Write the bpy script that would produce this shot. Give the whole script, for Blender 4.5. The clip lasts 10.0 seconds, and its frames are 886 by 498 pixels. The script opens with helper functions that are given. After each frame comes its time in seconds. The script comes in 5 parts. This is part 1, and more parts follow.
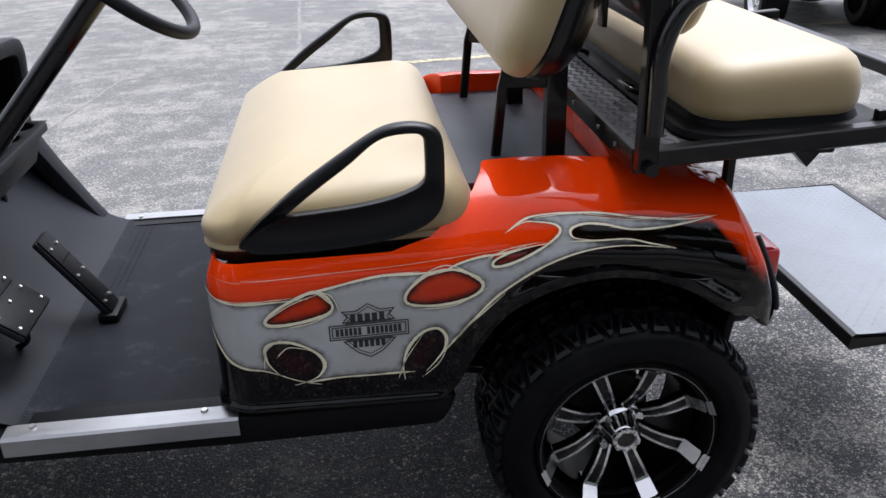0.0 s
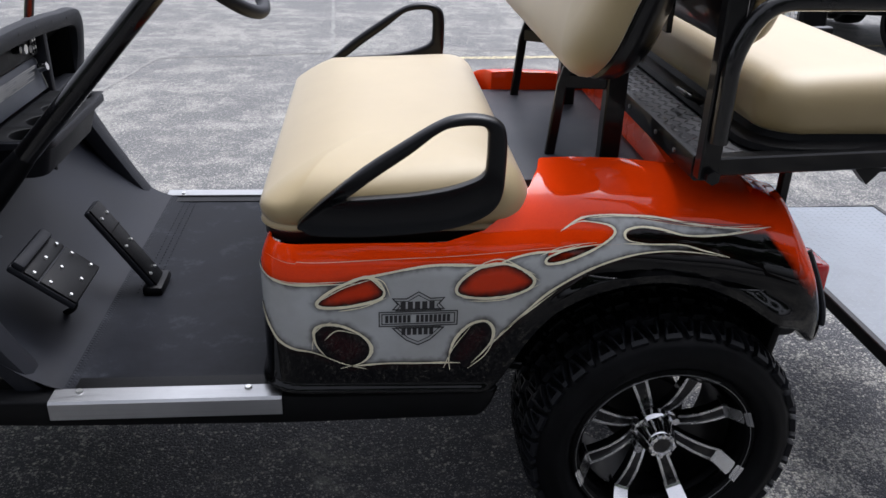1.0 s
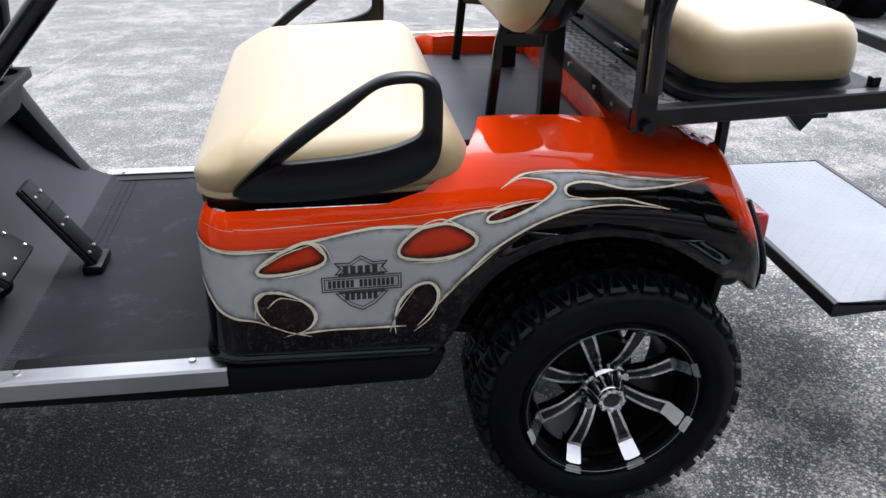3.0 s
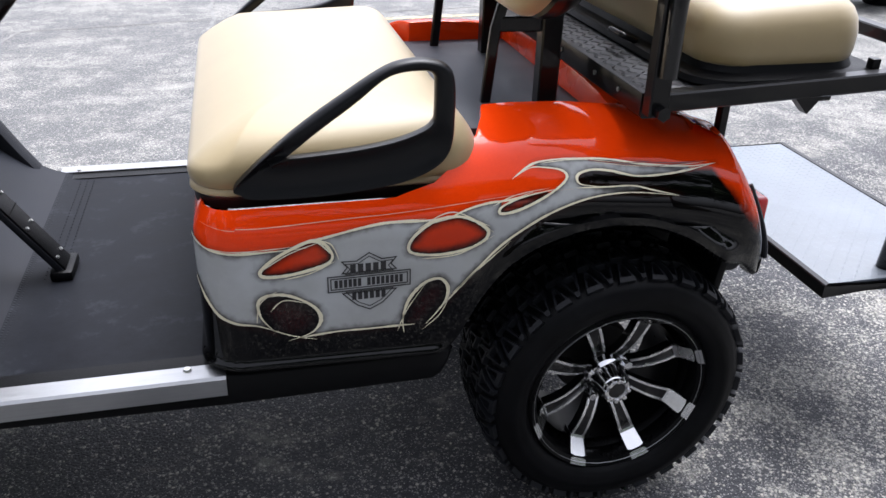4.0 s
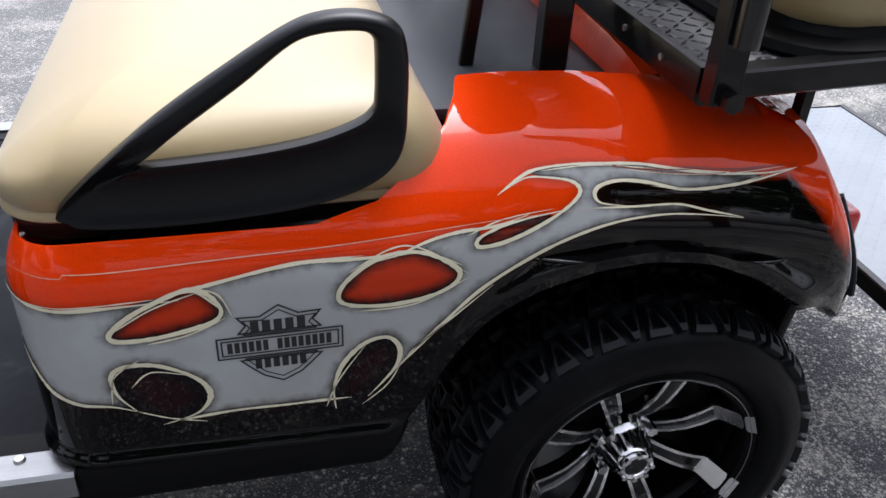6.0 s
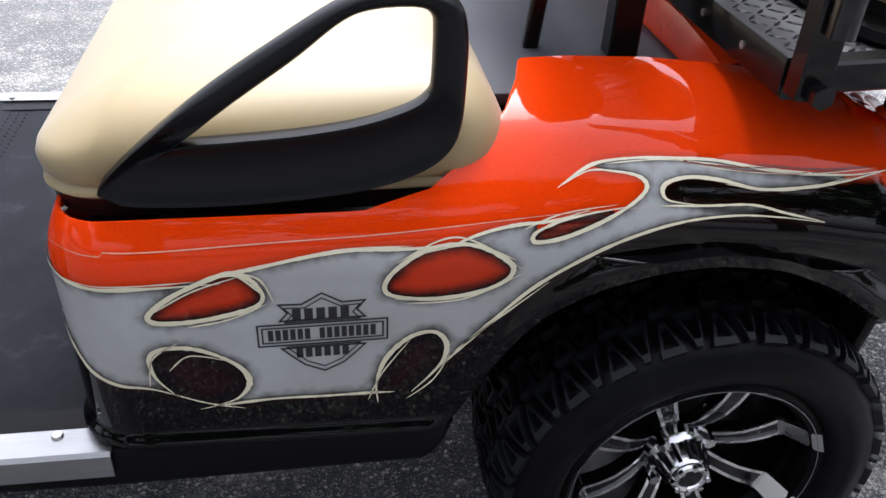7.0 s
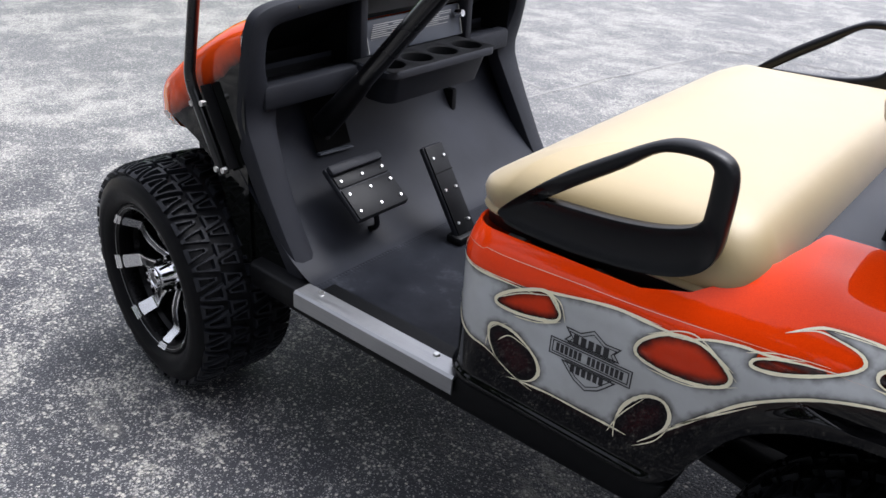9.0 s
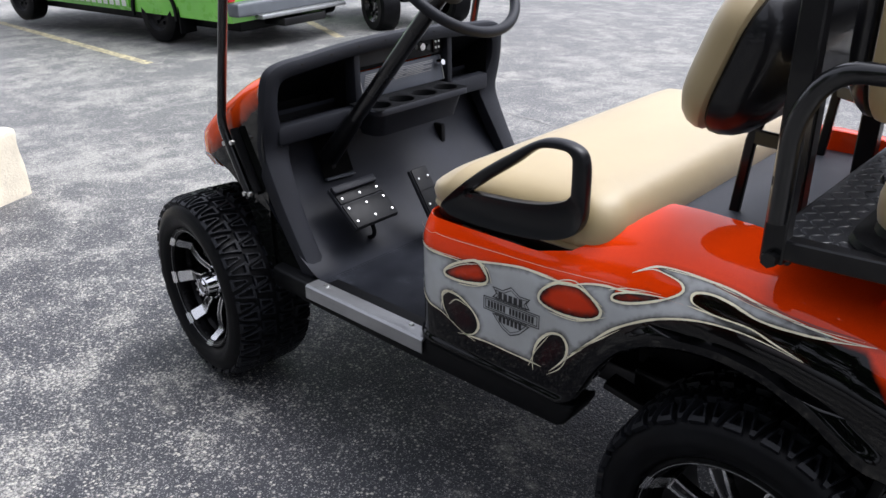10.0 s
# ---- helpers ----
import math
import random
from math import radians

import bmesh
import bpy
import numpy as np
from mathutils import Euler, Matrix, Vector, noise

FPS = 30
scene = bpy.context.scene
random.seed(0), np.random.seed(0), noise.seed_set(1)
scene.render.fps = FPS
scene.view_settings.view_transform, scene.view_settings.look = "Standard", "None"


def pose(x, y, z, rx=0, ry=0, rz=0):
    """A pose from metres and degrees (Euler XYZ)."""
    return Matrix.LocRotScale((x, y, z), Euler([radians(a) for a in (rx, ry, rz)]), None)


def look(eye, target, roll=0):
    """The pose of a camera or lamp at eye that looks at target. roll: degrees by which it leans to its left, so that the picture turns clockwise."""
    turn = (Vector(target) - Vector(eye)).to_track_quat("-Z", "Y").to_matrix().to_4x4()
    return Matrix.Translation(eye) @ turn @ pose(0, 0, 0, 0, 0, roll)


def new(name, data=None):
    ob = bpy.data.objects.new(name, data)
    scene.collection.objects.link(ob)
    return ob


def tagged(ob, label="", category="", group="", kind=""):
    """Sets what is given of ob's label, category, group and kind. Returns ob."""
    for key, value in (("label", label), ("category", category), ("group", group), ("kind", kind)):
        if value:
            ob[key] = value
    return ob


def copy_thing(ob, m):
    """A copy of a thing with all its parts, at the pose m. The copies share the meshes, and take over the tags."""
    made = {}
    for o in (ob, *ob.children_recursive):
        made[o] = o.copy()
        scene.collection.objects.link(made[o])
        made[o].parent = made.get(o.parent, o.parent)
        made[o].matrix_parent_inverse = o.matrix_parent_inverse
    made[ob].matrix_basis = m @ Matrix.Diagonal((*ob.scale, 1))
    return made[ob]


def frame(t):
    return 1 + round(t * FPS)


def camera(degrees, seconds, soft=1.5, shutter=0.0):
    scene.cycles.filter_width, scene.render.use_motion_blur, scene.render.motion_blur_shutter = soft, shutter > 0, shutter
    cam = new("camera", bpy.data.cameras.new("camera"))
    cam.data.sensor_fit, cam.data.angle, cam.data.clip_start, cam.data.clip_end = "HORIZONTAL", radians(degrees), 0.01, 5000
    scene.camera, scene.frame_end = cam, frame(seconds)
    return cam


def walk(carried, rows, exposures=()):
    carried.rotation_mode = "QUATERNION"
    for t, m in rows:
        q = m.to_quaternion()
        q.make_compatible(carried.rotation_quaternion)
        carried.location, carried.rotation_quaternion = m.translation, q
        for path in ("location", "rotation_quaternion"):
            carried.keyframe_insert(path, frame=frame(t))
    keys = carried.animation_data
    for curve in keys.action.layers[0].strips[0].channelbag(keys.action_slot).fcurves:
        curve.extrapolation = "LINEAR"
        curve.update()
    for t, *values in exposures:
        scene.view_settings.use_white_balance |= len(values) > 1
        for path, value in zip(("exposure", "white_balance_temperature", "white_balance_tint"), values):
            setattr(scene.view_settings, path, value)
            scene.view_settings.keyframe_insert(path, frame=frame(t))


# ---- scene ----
cam = camera(56.8, 10.0)
PATH = [
    (0, (0.245, -1.768, 1.397), (0.446, 0.021, 0.526), -1.6),
    (0.5, (0.168, -1.768, 1.398), (0.325, 0.032, 0.541), 1.7),
    (1, (0.165, -1.773, 1.39), (0.34, 0.017, 0.516), 1.8),
    (1.5, (0.186, -1.78, 1.387), (0.374, 0.006, 0.508), 0.7),
    (2, (0.217, -1.795, 1.374), (0.484, -0.03, 0.472), 2.2),
    (2.5, (0.243, -1.81, 1.372), (0.525, -0.042, 0.48), 1.1),
    (3, (0.204, -1.781, 1.354), (0.467, -0.022, 0.439), 0.8),
    (3.2, (0.183, -1.763, 1.346), (0.449, -0.001, 0.438), 2.6),
    (4.3, (0.051, -1.629, 1.314), (0.511, 0.074, 0.371), 1.1),
    (4.5, (0.058, -1.557, 1.274), (0.436, 0.188, 0.373), 1.0),
    (5, (0.143, -1.355, 1.246), (0.489, 0.35, 0.26), 3.5),
    (5.5, (0.207, -1.258, 1.237), (0.59, 0.388, 0.167), 2.0),
    (5.7, (0.225, -1.242, 1.239), (0.638, 0.384, 0.15), 2.7),
    (6.8, (0.256, -1.204, 1.219), (0.653, 0.422, 0.124), 4.2),
    (7, (0.256, -1.185, 1.217), (0.542, 0.438, 0.084), 3.1),
    (7.5, (0.22, -1.255, 1.217), (0.301, 0.459, 0.19), 5.8),
    (8, (0.281, -1.425, 1.283), (0.101, 0.24, 0.189), 5.6),
    (8.5, (0.443, -1.481, 1.329), (-0.238, 0.178, 0.444), 6.5),
    (9, (0.702, -1.452, 1.355), (-0.374, -0.054, 0.413), 3.9),
    (9.5, (0.911, -1.57, 1.387), (-0.243, -0.141, 0.596), 1.6),
    (10, (1.159, -1.657, 1.438), (-0.077, -0.322, 0.606), -0.9),
]
EXPOSURES = [(0, 0.77), (1, 0.60), (1.5, 0.63), (2, 0.81), (3, 1.09), (4.5, 1.11), (5.5, 0.93), (7, 1.34), (8, 1.18), (8.5, 1.2), (9, 1.12), (10, 0.96)]
walk(cam, [(t, look(eye, target, roll)) for t, eye, target, roll in PATH], EXPOSURES)

# ---- world and sun: bright overcast sky ----
world = bpy.data.worlds.new("overcast_sky")
scene.world = world
world.use_nodes = True
wn = world.node_tree.nodes
wl = world.node_tree.links
sky = wn.new("ShaderNodeTexSky")
sky.sky_type = "NISHITA"
sky.sun_disc = False
sky.sun_elevation, sky.sun_rotation = radians(66), radians(32)
sky.air_density, sky.dust_density, sky.ozone_density = 1.0, 6.0, 1.0
grey = wn.new("ShaderNodeHueSaturation")
grey.inputs["Saturation"].default_value = 0.12
wl.new(sky.outputs[0], grey.inputs["Color"])
cloud = wn.new("ShaderNodeMix")
cloud.data_type, cloud.blend_type = "RGBA", "MULTIPLY"
cloud.inputs[0].default_value = 1.0
cloud.inputs[7].default_value = (0.945, 0.97, 1.105, 1)
wl.new(grey.outputs[0], cloud.inputs[6])
wl.new(cloud.outputs[2], wn["Background"].inputs["Color"])
wn["Background"].inputs["Strength"].default_value = 0.19
sun = new("sun", bpy.data.lights.new("sun", "SUN"))
sun.data.energy, sun.data.angle, sun.data.color = 1.05, radians(38), (1.0, 1.0, 0.98)
sun.matrix_world = look((2.2, 3.5, 9.2), (0, 0, 0))
scene.view_settings.exposure = 0.7


# ---- small helpers for building ----
def part(name, bm, material, parent=None, label="", smooth=True):
    """Link a bmesh (or a mesh) as one object, under a thing or a part."""
    if isinstance(bm, bpy.types.Mesh):
        me = bm
    else:
        me = bpy.data.meshes.new(name)
        bmesh.ops.recalc_face_normals(bm, faces=bm.faces)
        bm.to_mesh(me)
        bm.free()
    if smooth:
        for poly in me.polygons:
            poly.use_smooth = True
        me.set_sharp_from_angle(angle=radians(38))
    if material and not me.materials:
        me.materials.append(material)
    ob = new(name, me)
    if parent:
        ob.parent = parent
    if label:
        ob["label"] = label
    return ob


def join_bm(bm, other):
    me = bpy.data.meshes.new("tmp")
    other.to_mesh(me)
    other.free()
    bm.from_mesh(me)
    bpy.data.meshes.remove(me)
    return bm


def box(lo, hi, bevel=0.0, turn=None, segments=2):
    """A bmesh box from corner to corner, its edges rounded; turn: a matrix applied about its centre."""
    bm = bmesh.new()
    bmesh.ops.create_cube(bm, size=1)
    c = [(a + b) / 2 for a, b in zip(lo, hi)]
    bmesh.ops.scale(bm, vec=[abs(b - a) for a, b in zip(lo, hi)], verts=bm.verts)
    if bevel:
        bmesh.ops.bevel(bm, geom=bm.edges[:], offset=bevel, segments=segments, profile=0.5, affect="EDGES")
    if turn is not None:
        bm.transform(turn)
    bmesh.ops.translate(bm, vec=c, verts=bm.verts)
    return bm


def rounded_path(points, radius, steps=6):
    """A polyline with its inner corners rounded."""
    pts = [Vector(p) for p in points]
    out = [pts[0]]
    for a, b, c in zip(pts, pts[1:], pts[2:]):
        r = min(radius, (a - b).length * 0.48, (c - b).length * 0.48)
        p, q = b + (a - b).normalized() * r, b + (c - b).normalized() * r
        for k in range(steps + 1):
            t = k / steps
            out.append(p * (1 - t) ** 2 + b * 2 * t * (1 - t) + q * t * t)
    return out + [pts[-1]]


def sweep(points, profile, closed=False, up=(0, 0, 1)):
    """A bmesh tube: the closed 2D profile carried along the points."""
    bm = bmesh.new()
    pts = [Vector(p) for p in points]
    n = len(pts)
    rings = []
    side = None
    for k, p in enumerate(pts):
        a = pts[(k - 1) % n] if closed or k else p
        b = pts[(k + 1) % n] if closed or k < n - 1 else p
        d = (b - a).normalized()
        if side is None:
            side = d.cross(Vector(up))
            if side.length < 1e-3:
                side = d.cross(Vector((0, 1, 0)))
        side = (side - d * side.dot(d)).normalized()
        over = side.cross(d)
        rings.append([bm.verts.new(p + side * u + over * v) for u, v in profile])
    m = len(profile)
    for k in range(n if closed else n - 1):
        r, s = rings[k], rings[(k + 1) % n]
        for i in range(m):
            bm.faces.new((r[i], r[(i + 1) % m], s[(i + 1) % m], s[i]))
    if not closed:
        bm.faces.new(rings[0])
        bm.faces.new(rings[-1][::-1])
    return bm


def circle(r, n=12):
    return [(r * math.cos(2 * math.pi * k / n), r * math.sin(2 * math.pi * k / n)) for k in range(n)]


def rect(w, h, b=0.003):
    x, y = w / 2, h / 2
    return [(x - b, -y), (x, -y + b), (x, y - b), (x - b, y), (-x + b, y), (-x, y - b), (-x, -y + b), (-x + b, -y)]


def tube(points, r, radius=0.03, n=12):
    return sweep(rounded_path(points, radius), circle(r, n))


def bar(points, w, h, up=(0, 0, 1), radius=0.0, b=0.003):
    return sweep(rounded_path(points, radius) if radius else points, rect(w, h, b), up=up)


def loft(rings, closed=True, caps=True):
    bm = bmesh.new()
    vs = [[bm.verts.new(p) for p in ring] for ring in rings]
    m = len(rings[0])
    for r, s in zip(vs, vs[1:]):
        for i in range(m if closed else m - 1):
            bm.faces.new((r[i], r[(i + 1) % m], s[(i + 1) % m], s[i]))
    if caps and closed:
        bm.faces.new(vs[0][::-1])
        bm.faces.new(vs[-1])
    return bm


def revolve(outline, n=48, axis="Y"):
    """A bmesh turned about the y axis from an outline of (radius, y)."""
    bm = bmesh.new()
    rings = []
    for k in range(n):
        a = 2 * math.pi * k / n
        rings.append([bm.verts.new((r * math.cos(a), y, r * math.sin(a))) for r, y in outline])
    for k in range(n):
        r, s = rings[k], rings[(k + 1) % n]
        for i in range(len(outline) - 1):
            bm.faces.new((r[i], r[i + 1], s[i + 1], s[i]))
    bmesh.ops.remove_doubles(bm, verts=bm.verts, dist=1e-5)
    return bm


def disc(r, depth, m, n=16, bevel=0.0):
    """A short cylinder along the local z of the matrix m."""
    bm = bmesh.new()
    bmesh.ops.create_cone(bm, cap_ends=True, segments=n, radius1=r, radius2=r - bevel, depth=depth)
    bm.transform(m)
    return bm


def cushion(lo, hi, r, puff=0.0, n=14, shape=None):
    """A padded block: a box with round edges of radius r and a swollen top; shape moves each point."""
    bm = bmesh.new()
    half = Vector([(b - a) / 2 for a, b in zip(lo, hi)])
    c = Vector([(b + a) / 2 for a, b in zip(lo, hi)])
    bmesh.ops.create_cube(bm, size=2)
    bmesh.ops.subdivide_edges(bm, edges=bm.edges[:], cuts=n, use_grid_fill=True)
    for v in bm.verts:
        p = Vector([math.copysign(abs(q) ** 0.8, q) for q in v.co])
        q = Vector([p[i] * half[i] for i in range(3)])
        core = Vector([max(-half[i] + r, min(half[i] - r, q[i])) for i in range(3)])
        d = q - core
        if d.length > 1e-9:
            q = core + d.normalized() * r
        if p.z > 0:
            q.z += puff * (1 - p.x ** 2) * (1 - p.y ** 2) * p.z
        v.co = q + c
        if shape:
            v.co = shape(v.co)
    return bm


def spline(points, steps=8, closed=False):
    """A smooth curve (Catmull-Rom) through points of any dimension."""
    p = np.array(points, float)
    n = len(p)
    out = []
    for k in range(n if closed else n - 1):
        a, b, c, d = (p[(k + j) % n] if closed else p[min(max(k + j, 0), n - 1)] for j in (-1, 0, 1, 2))
        for i in range(steps):
            t = i / steps
            out.append(0.5 * (2 * b + (c - a) * t + (2 * a - 5 * b + 4 * c - d) * t * t + (3 * b - a - 3 * c + d) * t ** 3))
    if not closed:
        out.append(p[-1])
    return np.array(out)


# ---- materials ----
def material(name, color=(0.5, 0.5, 0.5), rough=0.5, metal=0.0, coat=0.0, spec=0.5):
    m = bpy.data.materials.new(name)
    m.use_nodes = True
    p = m.node_tree.nodes["Principled BSDF"]
    p.inputs["Base Color"].default_value = (*color, 1)
    p.inputs["Roughness"].default_value = rough
    p.inputs["Metallic"].default_value = metal
    p.inputs["Coat Weight"].default_value = coat
    p.inputs["Coat Roughness"].default_value = 0.04
    p.inputs["Specular IOR Level"].default_value = spec
    return m, m.node_tree.nodes, m.node_tree.links, p


def node(nodes, kind, **values):
    n = nodes.new(kind)
    for key, value in values.items():
        n.inputs[key].default_value = value
    return n


def coords(nodes, links, scale=1.0, kind="Object", stretch=(1, 1, 1)):
    c = nodes.new("ShaderNodeTexCoord")
    m = nodes.new("ShaderNodeMapping")
    m.inputs["Scale"].default_value = tuple(scale * s for s in stretch)
    links.new(c.outputs[kind], m.inputs["Vector"])
    return m.outputs[0]


def noise_tex(nodes, links, vector, scale, detail=4.0, rough=0.55):
    n = node(nodes, "ShaderNodeTexNoise", Scale=scale, Detail=detail, Roughness=rough)
    links.new(vector, n.inputs["Vector"])
    return n.outputs["Fac"]


def ramp(nodes, links, fac, stops):
    r = nodes.new("ShaderNodeValToRGB")
    e = r.color_ramp.elements
    while len(e) < len(stops):
        e.new(0.5)
    for k, (pos, col) in enumerate(stops):
        e[k].position = pos
        e[k].color = (*col, 1) if len(col) == 3 else col
    links.new(fac, r.inputs["Fac"])
    return r.outputs["Color"]


def grey_ramp(nodes, links, fac, a, b, lo=0.0, hi=1.0):
    return ramp(nodes, links, fac, [(a, (lo,) * 3), (b, (hi,) * 3)])


def mixed(nodes, links, fac, a, b, mode="MIX"):
    m = nodes.new("ShaderNodeMix")
    m.data_type, m.blend_type = "RGBA", mode
    for socket, value in ((m.inputs[0], fac), (m.inputs[6], a), (m.inputs[7], b)):
        if isinstance(value, (int, float)):
            socket.default_value = value
        elif isinstance(value, tuple):
            socket.default_value = (*value, 1)
        else:
            links.new(value, socket)
    return m.outputs[2]


def maths(nodes, links, op, a, b=0.0, c=0.0):
    m = nodes.new("ShaderNodeMath")
    m.operation = op
    for k, value in enumerate((a, b, c)):
        if isinstance(value, (int, float)):
            m.inputs[k].default_value = value
        else:
            links.new(value, m.inputs[k])
    return m.outputs[0]


def bump(nodes, links, p, height, strength=0.3, distance=0.002):
    b = node(nodes, "ShaderNodeBump", Strength=strength, Distance=distance)
    links.new(height, b.inputs["Height"])
    links.new(b.outputs[0], p.inputs["Normal"])
    return b


def simple(name, color, rough, metal=0.0, coat=0.0, grain=300.0, strength=0.15, vary=0.25, dirt=None, distance=0.0008, spec=0.5):
    """A plain painted, moulded or cast surface with fine grain and faint large-scale variation."""
    m, n, l, p = material(name, color, rough, metal, coat, spec)
    v = coords(n, l)
    big = noise_tex(n, l, v, 7.0, 5.0)
    c = mixed(n, l, grey_ramp(n, l, big, 0.3, 0.75), tuple(q * (1 - vary) for q in color), tuple(min(1, q * (1 + vary)) for q in color))
    if dirt:
        spots = grey_ramp(n, l, noise_tex(n, l, v, 23.0, 8.0, 0.7), 0.56, 0.75)
        c = mixed(n, l, maths(n, l, "MULTIPLY", spots, dirt[1]), c, dirt[0])
    l.new(c, p.inputs["Base Color"])
    small = noise_tex(n, l, v, grain, 3.0)
    l.new(maths(n, l, "MULTIPLY_ADD", grey_ramp(n, l, big, 0.25, 0.8), 0.18, rough - 0.08), p.inputs["Roughness"])
    if strength:
        bump(n, l, p, small, strength, distance)
    return m


def asphalt_material():
    """Dark worn binder, strewn with pale flecks of bare aggregate that crowd into patches."""
    m, n, l, p = material("asphalt", (0.06, 0.06, 0.062), 0.8, spec=0.3)
    v = coords(n, l)

    def grains(scale, density):
        """Single stones of the aggregate: the share of pale ones follows the density."""
        vor = n.new("ShaderNodeTexVoronoi")
        vor.inputs["Scale"].default_value = scale
        l.new(v, vor.inputs["Vector"])
        pick = n.new("ShaderNodeSeparateColor")
        l.new(vor.outputs["Color"], pick.inputs[0])
        chosen = grey_ramp(n, l, maths(n, l, "ADD", pick.outputs[0], density), 0.97, 1.03)
        core = grey_ramp(n, l, vor.outputs["Distance"], 0.42, 0.62, 1.0, 0.25)
        return maths(n, l, "MULTIPLY", chosen, core), pick.outputs[1], vor.outputs["Distance"]

    fine = noise_tex(n, l, v, 300.0, 2.0)
    broad = noise_tex(n, l, v, 0.7, 5.0, 0.6)
    mid = noise_tex(n, l, v, 4.2, 9.0, 0.70)
    crowd = maths(n, l, "ADD", maths(n, l, "MULTIPLY", broad, 0.35), maths(n, l, "MULTIPLY", mid, 0.65))
    # the cart's soft shade painted into the asphalt: darker binder, fewer bare stones
    shade_spot = n.new("ShaderNodeVectorMath")
    shade_spot.operation = "DISTANCE"
    l.new(v, shade_spot.inputs[0])
    shade_spot.inputs[1].default_value = (0.16, -0.66, 0.0)
    reach = maths(n, l, "ADD", shade_spot.outputs["Value"], maths(n, l, "MULTIPLY_ADD", broad, 1.6, -0.8))
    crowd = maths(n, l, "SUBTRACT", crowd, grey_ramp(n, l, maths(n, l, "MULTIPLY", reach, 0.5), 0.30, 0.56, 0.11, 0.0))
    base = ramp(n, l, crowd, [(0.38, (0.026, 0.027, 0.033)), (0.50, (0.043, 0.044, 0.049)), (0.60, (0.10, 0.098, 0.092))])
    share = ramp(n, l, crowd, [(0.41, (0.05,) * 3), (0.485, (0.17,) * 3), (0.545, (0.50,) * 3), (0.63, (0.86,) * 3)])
    coarse, tint, d1 = grains(130.0, share)
    small, tint2, d2 = grains(290.0, maths(n, l, "MULTIPLY_ADD", share, 0.7, 0.12))
    tone = mixed(n, l, tint, (0.27, 0.265, 0.25), (0.56, 0.53, 0.45))
    c = mixed(n, l, maths(n, l, "MULTIPLY", small, 0.85), base, mixed(n, l, tint2, (0.15, 0.15, 0.152), (0.42, 0.41, 0.38)))
    c = mixed(n, l, maths(n, l, "MULTIPLY", coarse, 0.8), c, tone)
    # solid scabs of dust
    scab = grey_ramp(n, l, noise_tex(n, l, coords(n, l, 1.0, stretch=(0.62, 1.0, 1.0)), 2.3, 12.0, 0.74), 0.565, 0.69)
    c = mixed(n, l, maths(n, l, "MULTIPLY", scab, 0.62), c, (0.42, 0.40, 0.345))
    c = mixed(n, l, maths(n, l, "MULTIPLY", grey_ramp(n, l, fine, 0.34, 0.46, 1.0, 0.0), 0.7), c, (0.022, 0.022, 0.024))
    # the drive beyond the parked cart is blended towards a paler grey
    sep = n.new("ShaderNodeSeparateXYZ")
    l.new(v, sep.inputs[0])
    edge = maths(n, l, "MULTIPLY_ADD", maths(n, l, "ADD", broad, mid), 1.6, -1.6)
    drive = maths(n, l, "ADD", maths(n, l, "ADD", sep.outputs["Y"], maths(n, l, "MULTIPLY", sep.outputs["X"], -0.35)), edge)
    dust_pale = grey_ramp(n, l, maths(n, l, "MULTIPLY_ADD", drive, 0.25, 0.25), 0.2, 0.65)
    c = mixed(n, l, maths(n, l, "MULTIPLY", dust_pale, 0.24), c, (0.27, 0.268, 0.255))
    l.new(c, p.inputs["Base Color"])
    l.new(maths(n, l, "MULTIPLY_ADD", mid, 0.4, 0.42), p.inputs["Roughness"])
    h = maths(n, l, "SUBTRACT", maths(n, l, "MULTIPLY", fine, 0.6), maths(n, l, "ADD", d1, maths(n, l, "MULTIPLY", d2, 0.6)))
    bump(n, l, p, h, 0.8, 0.004)
    return m


def vinyl_material():
    """Soft tan vinyl with a satin lacquer, a fine leather grain and a few grubby patches."""
    m, n, l, p = material("tan_vinyl", (0.42, 0.32, 0.17), 0.55, 0.0, 0.95, 0.3)
    p.inputs["Coat Roughness"].default_value = 0.6
    p.inputs["Coat IOR"].default_value = 1.85
    p.inputs["Sheen Weight"].default_value = 0.25
    p.inputs["Sheen Roughness"].default_value = 0.5
    v = coords(n, l)
    big = noise_tex(n, l, v, 5.0, 4.0)
    c = mixed(n, l, grey_ramp(n, l, big, 0.3, 0.7), (0.276, 0.196, 0.070), (0.310, 0.226, 0.088))
    grub = grey_ramp(n, l, noise_tex(n, l, v, 11.0, 7.0, 0.65), 0.58, 0.78)
    c = mixed(n, l, maths(n, l, "MULTIPLY", grub, 0.18), c, (0.22, 0.15, 0.075))
    l.new(c, p.inputs["Base Color"])
    cells = n.new("ShaderNodeTexVoronoi")
    cells.inputs["Scale"].default_value = 700
    l.new(v, cells.inputs["Vector"])
    wrinkle = noise_tex(n, l, v, 14.0, 3.0)
    h = maths(n, l, "ADD", maths(n, l, "MULTIPLY", cells.outputs["Distance"], 0.15), wrinkle)
    bump(n, l, p, h, 0.10, 0.004)
    return m


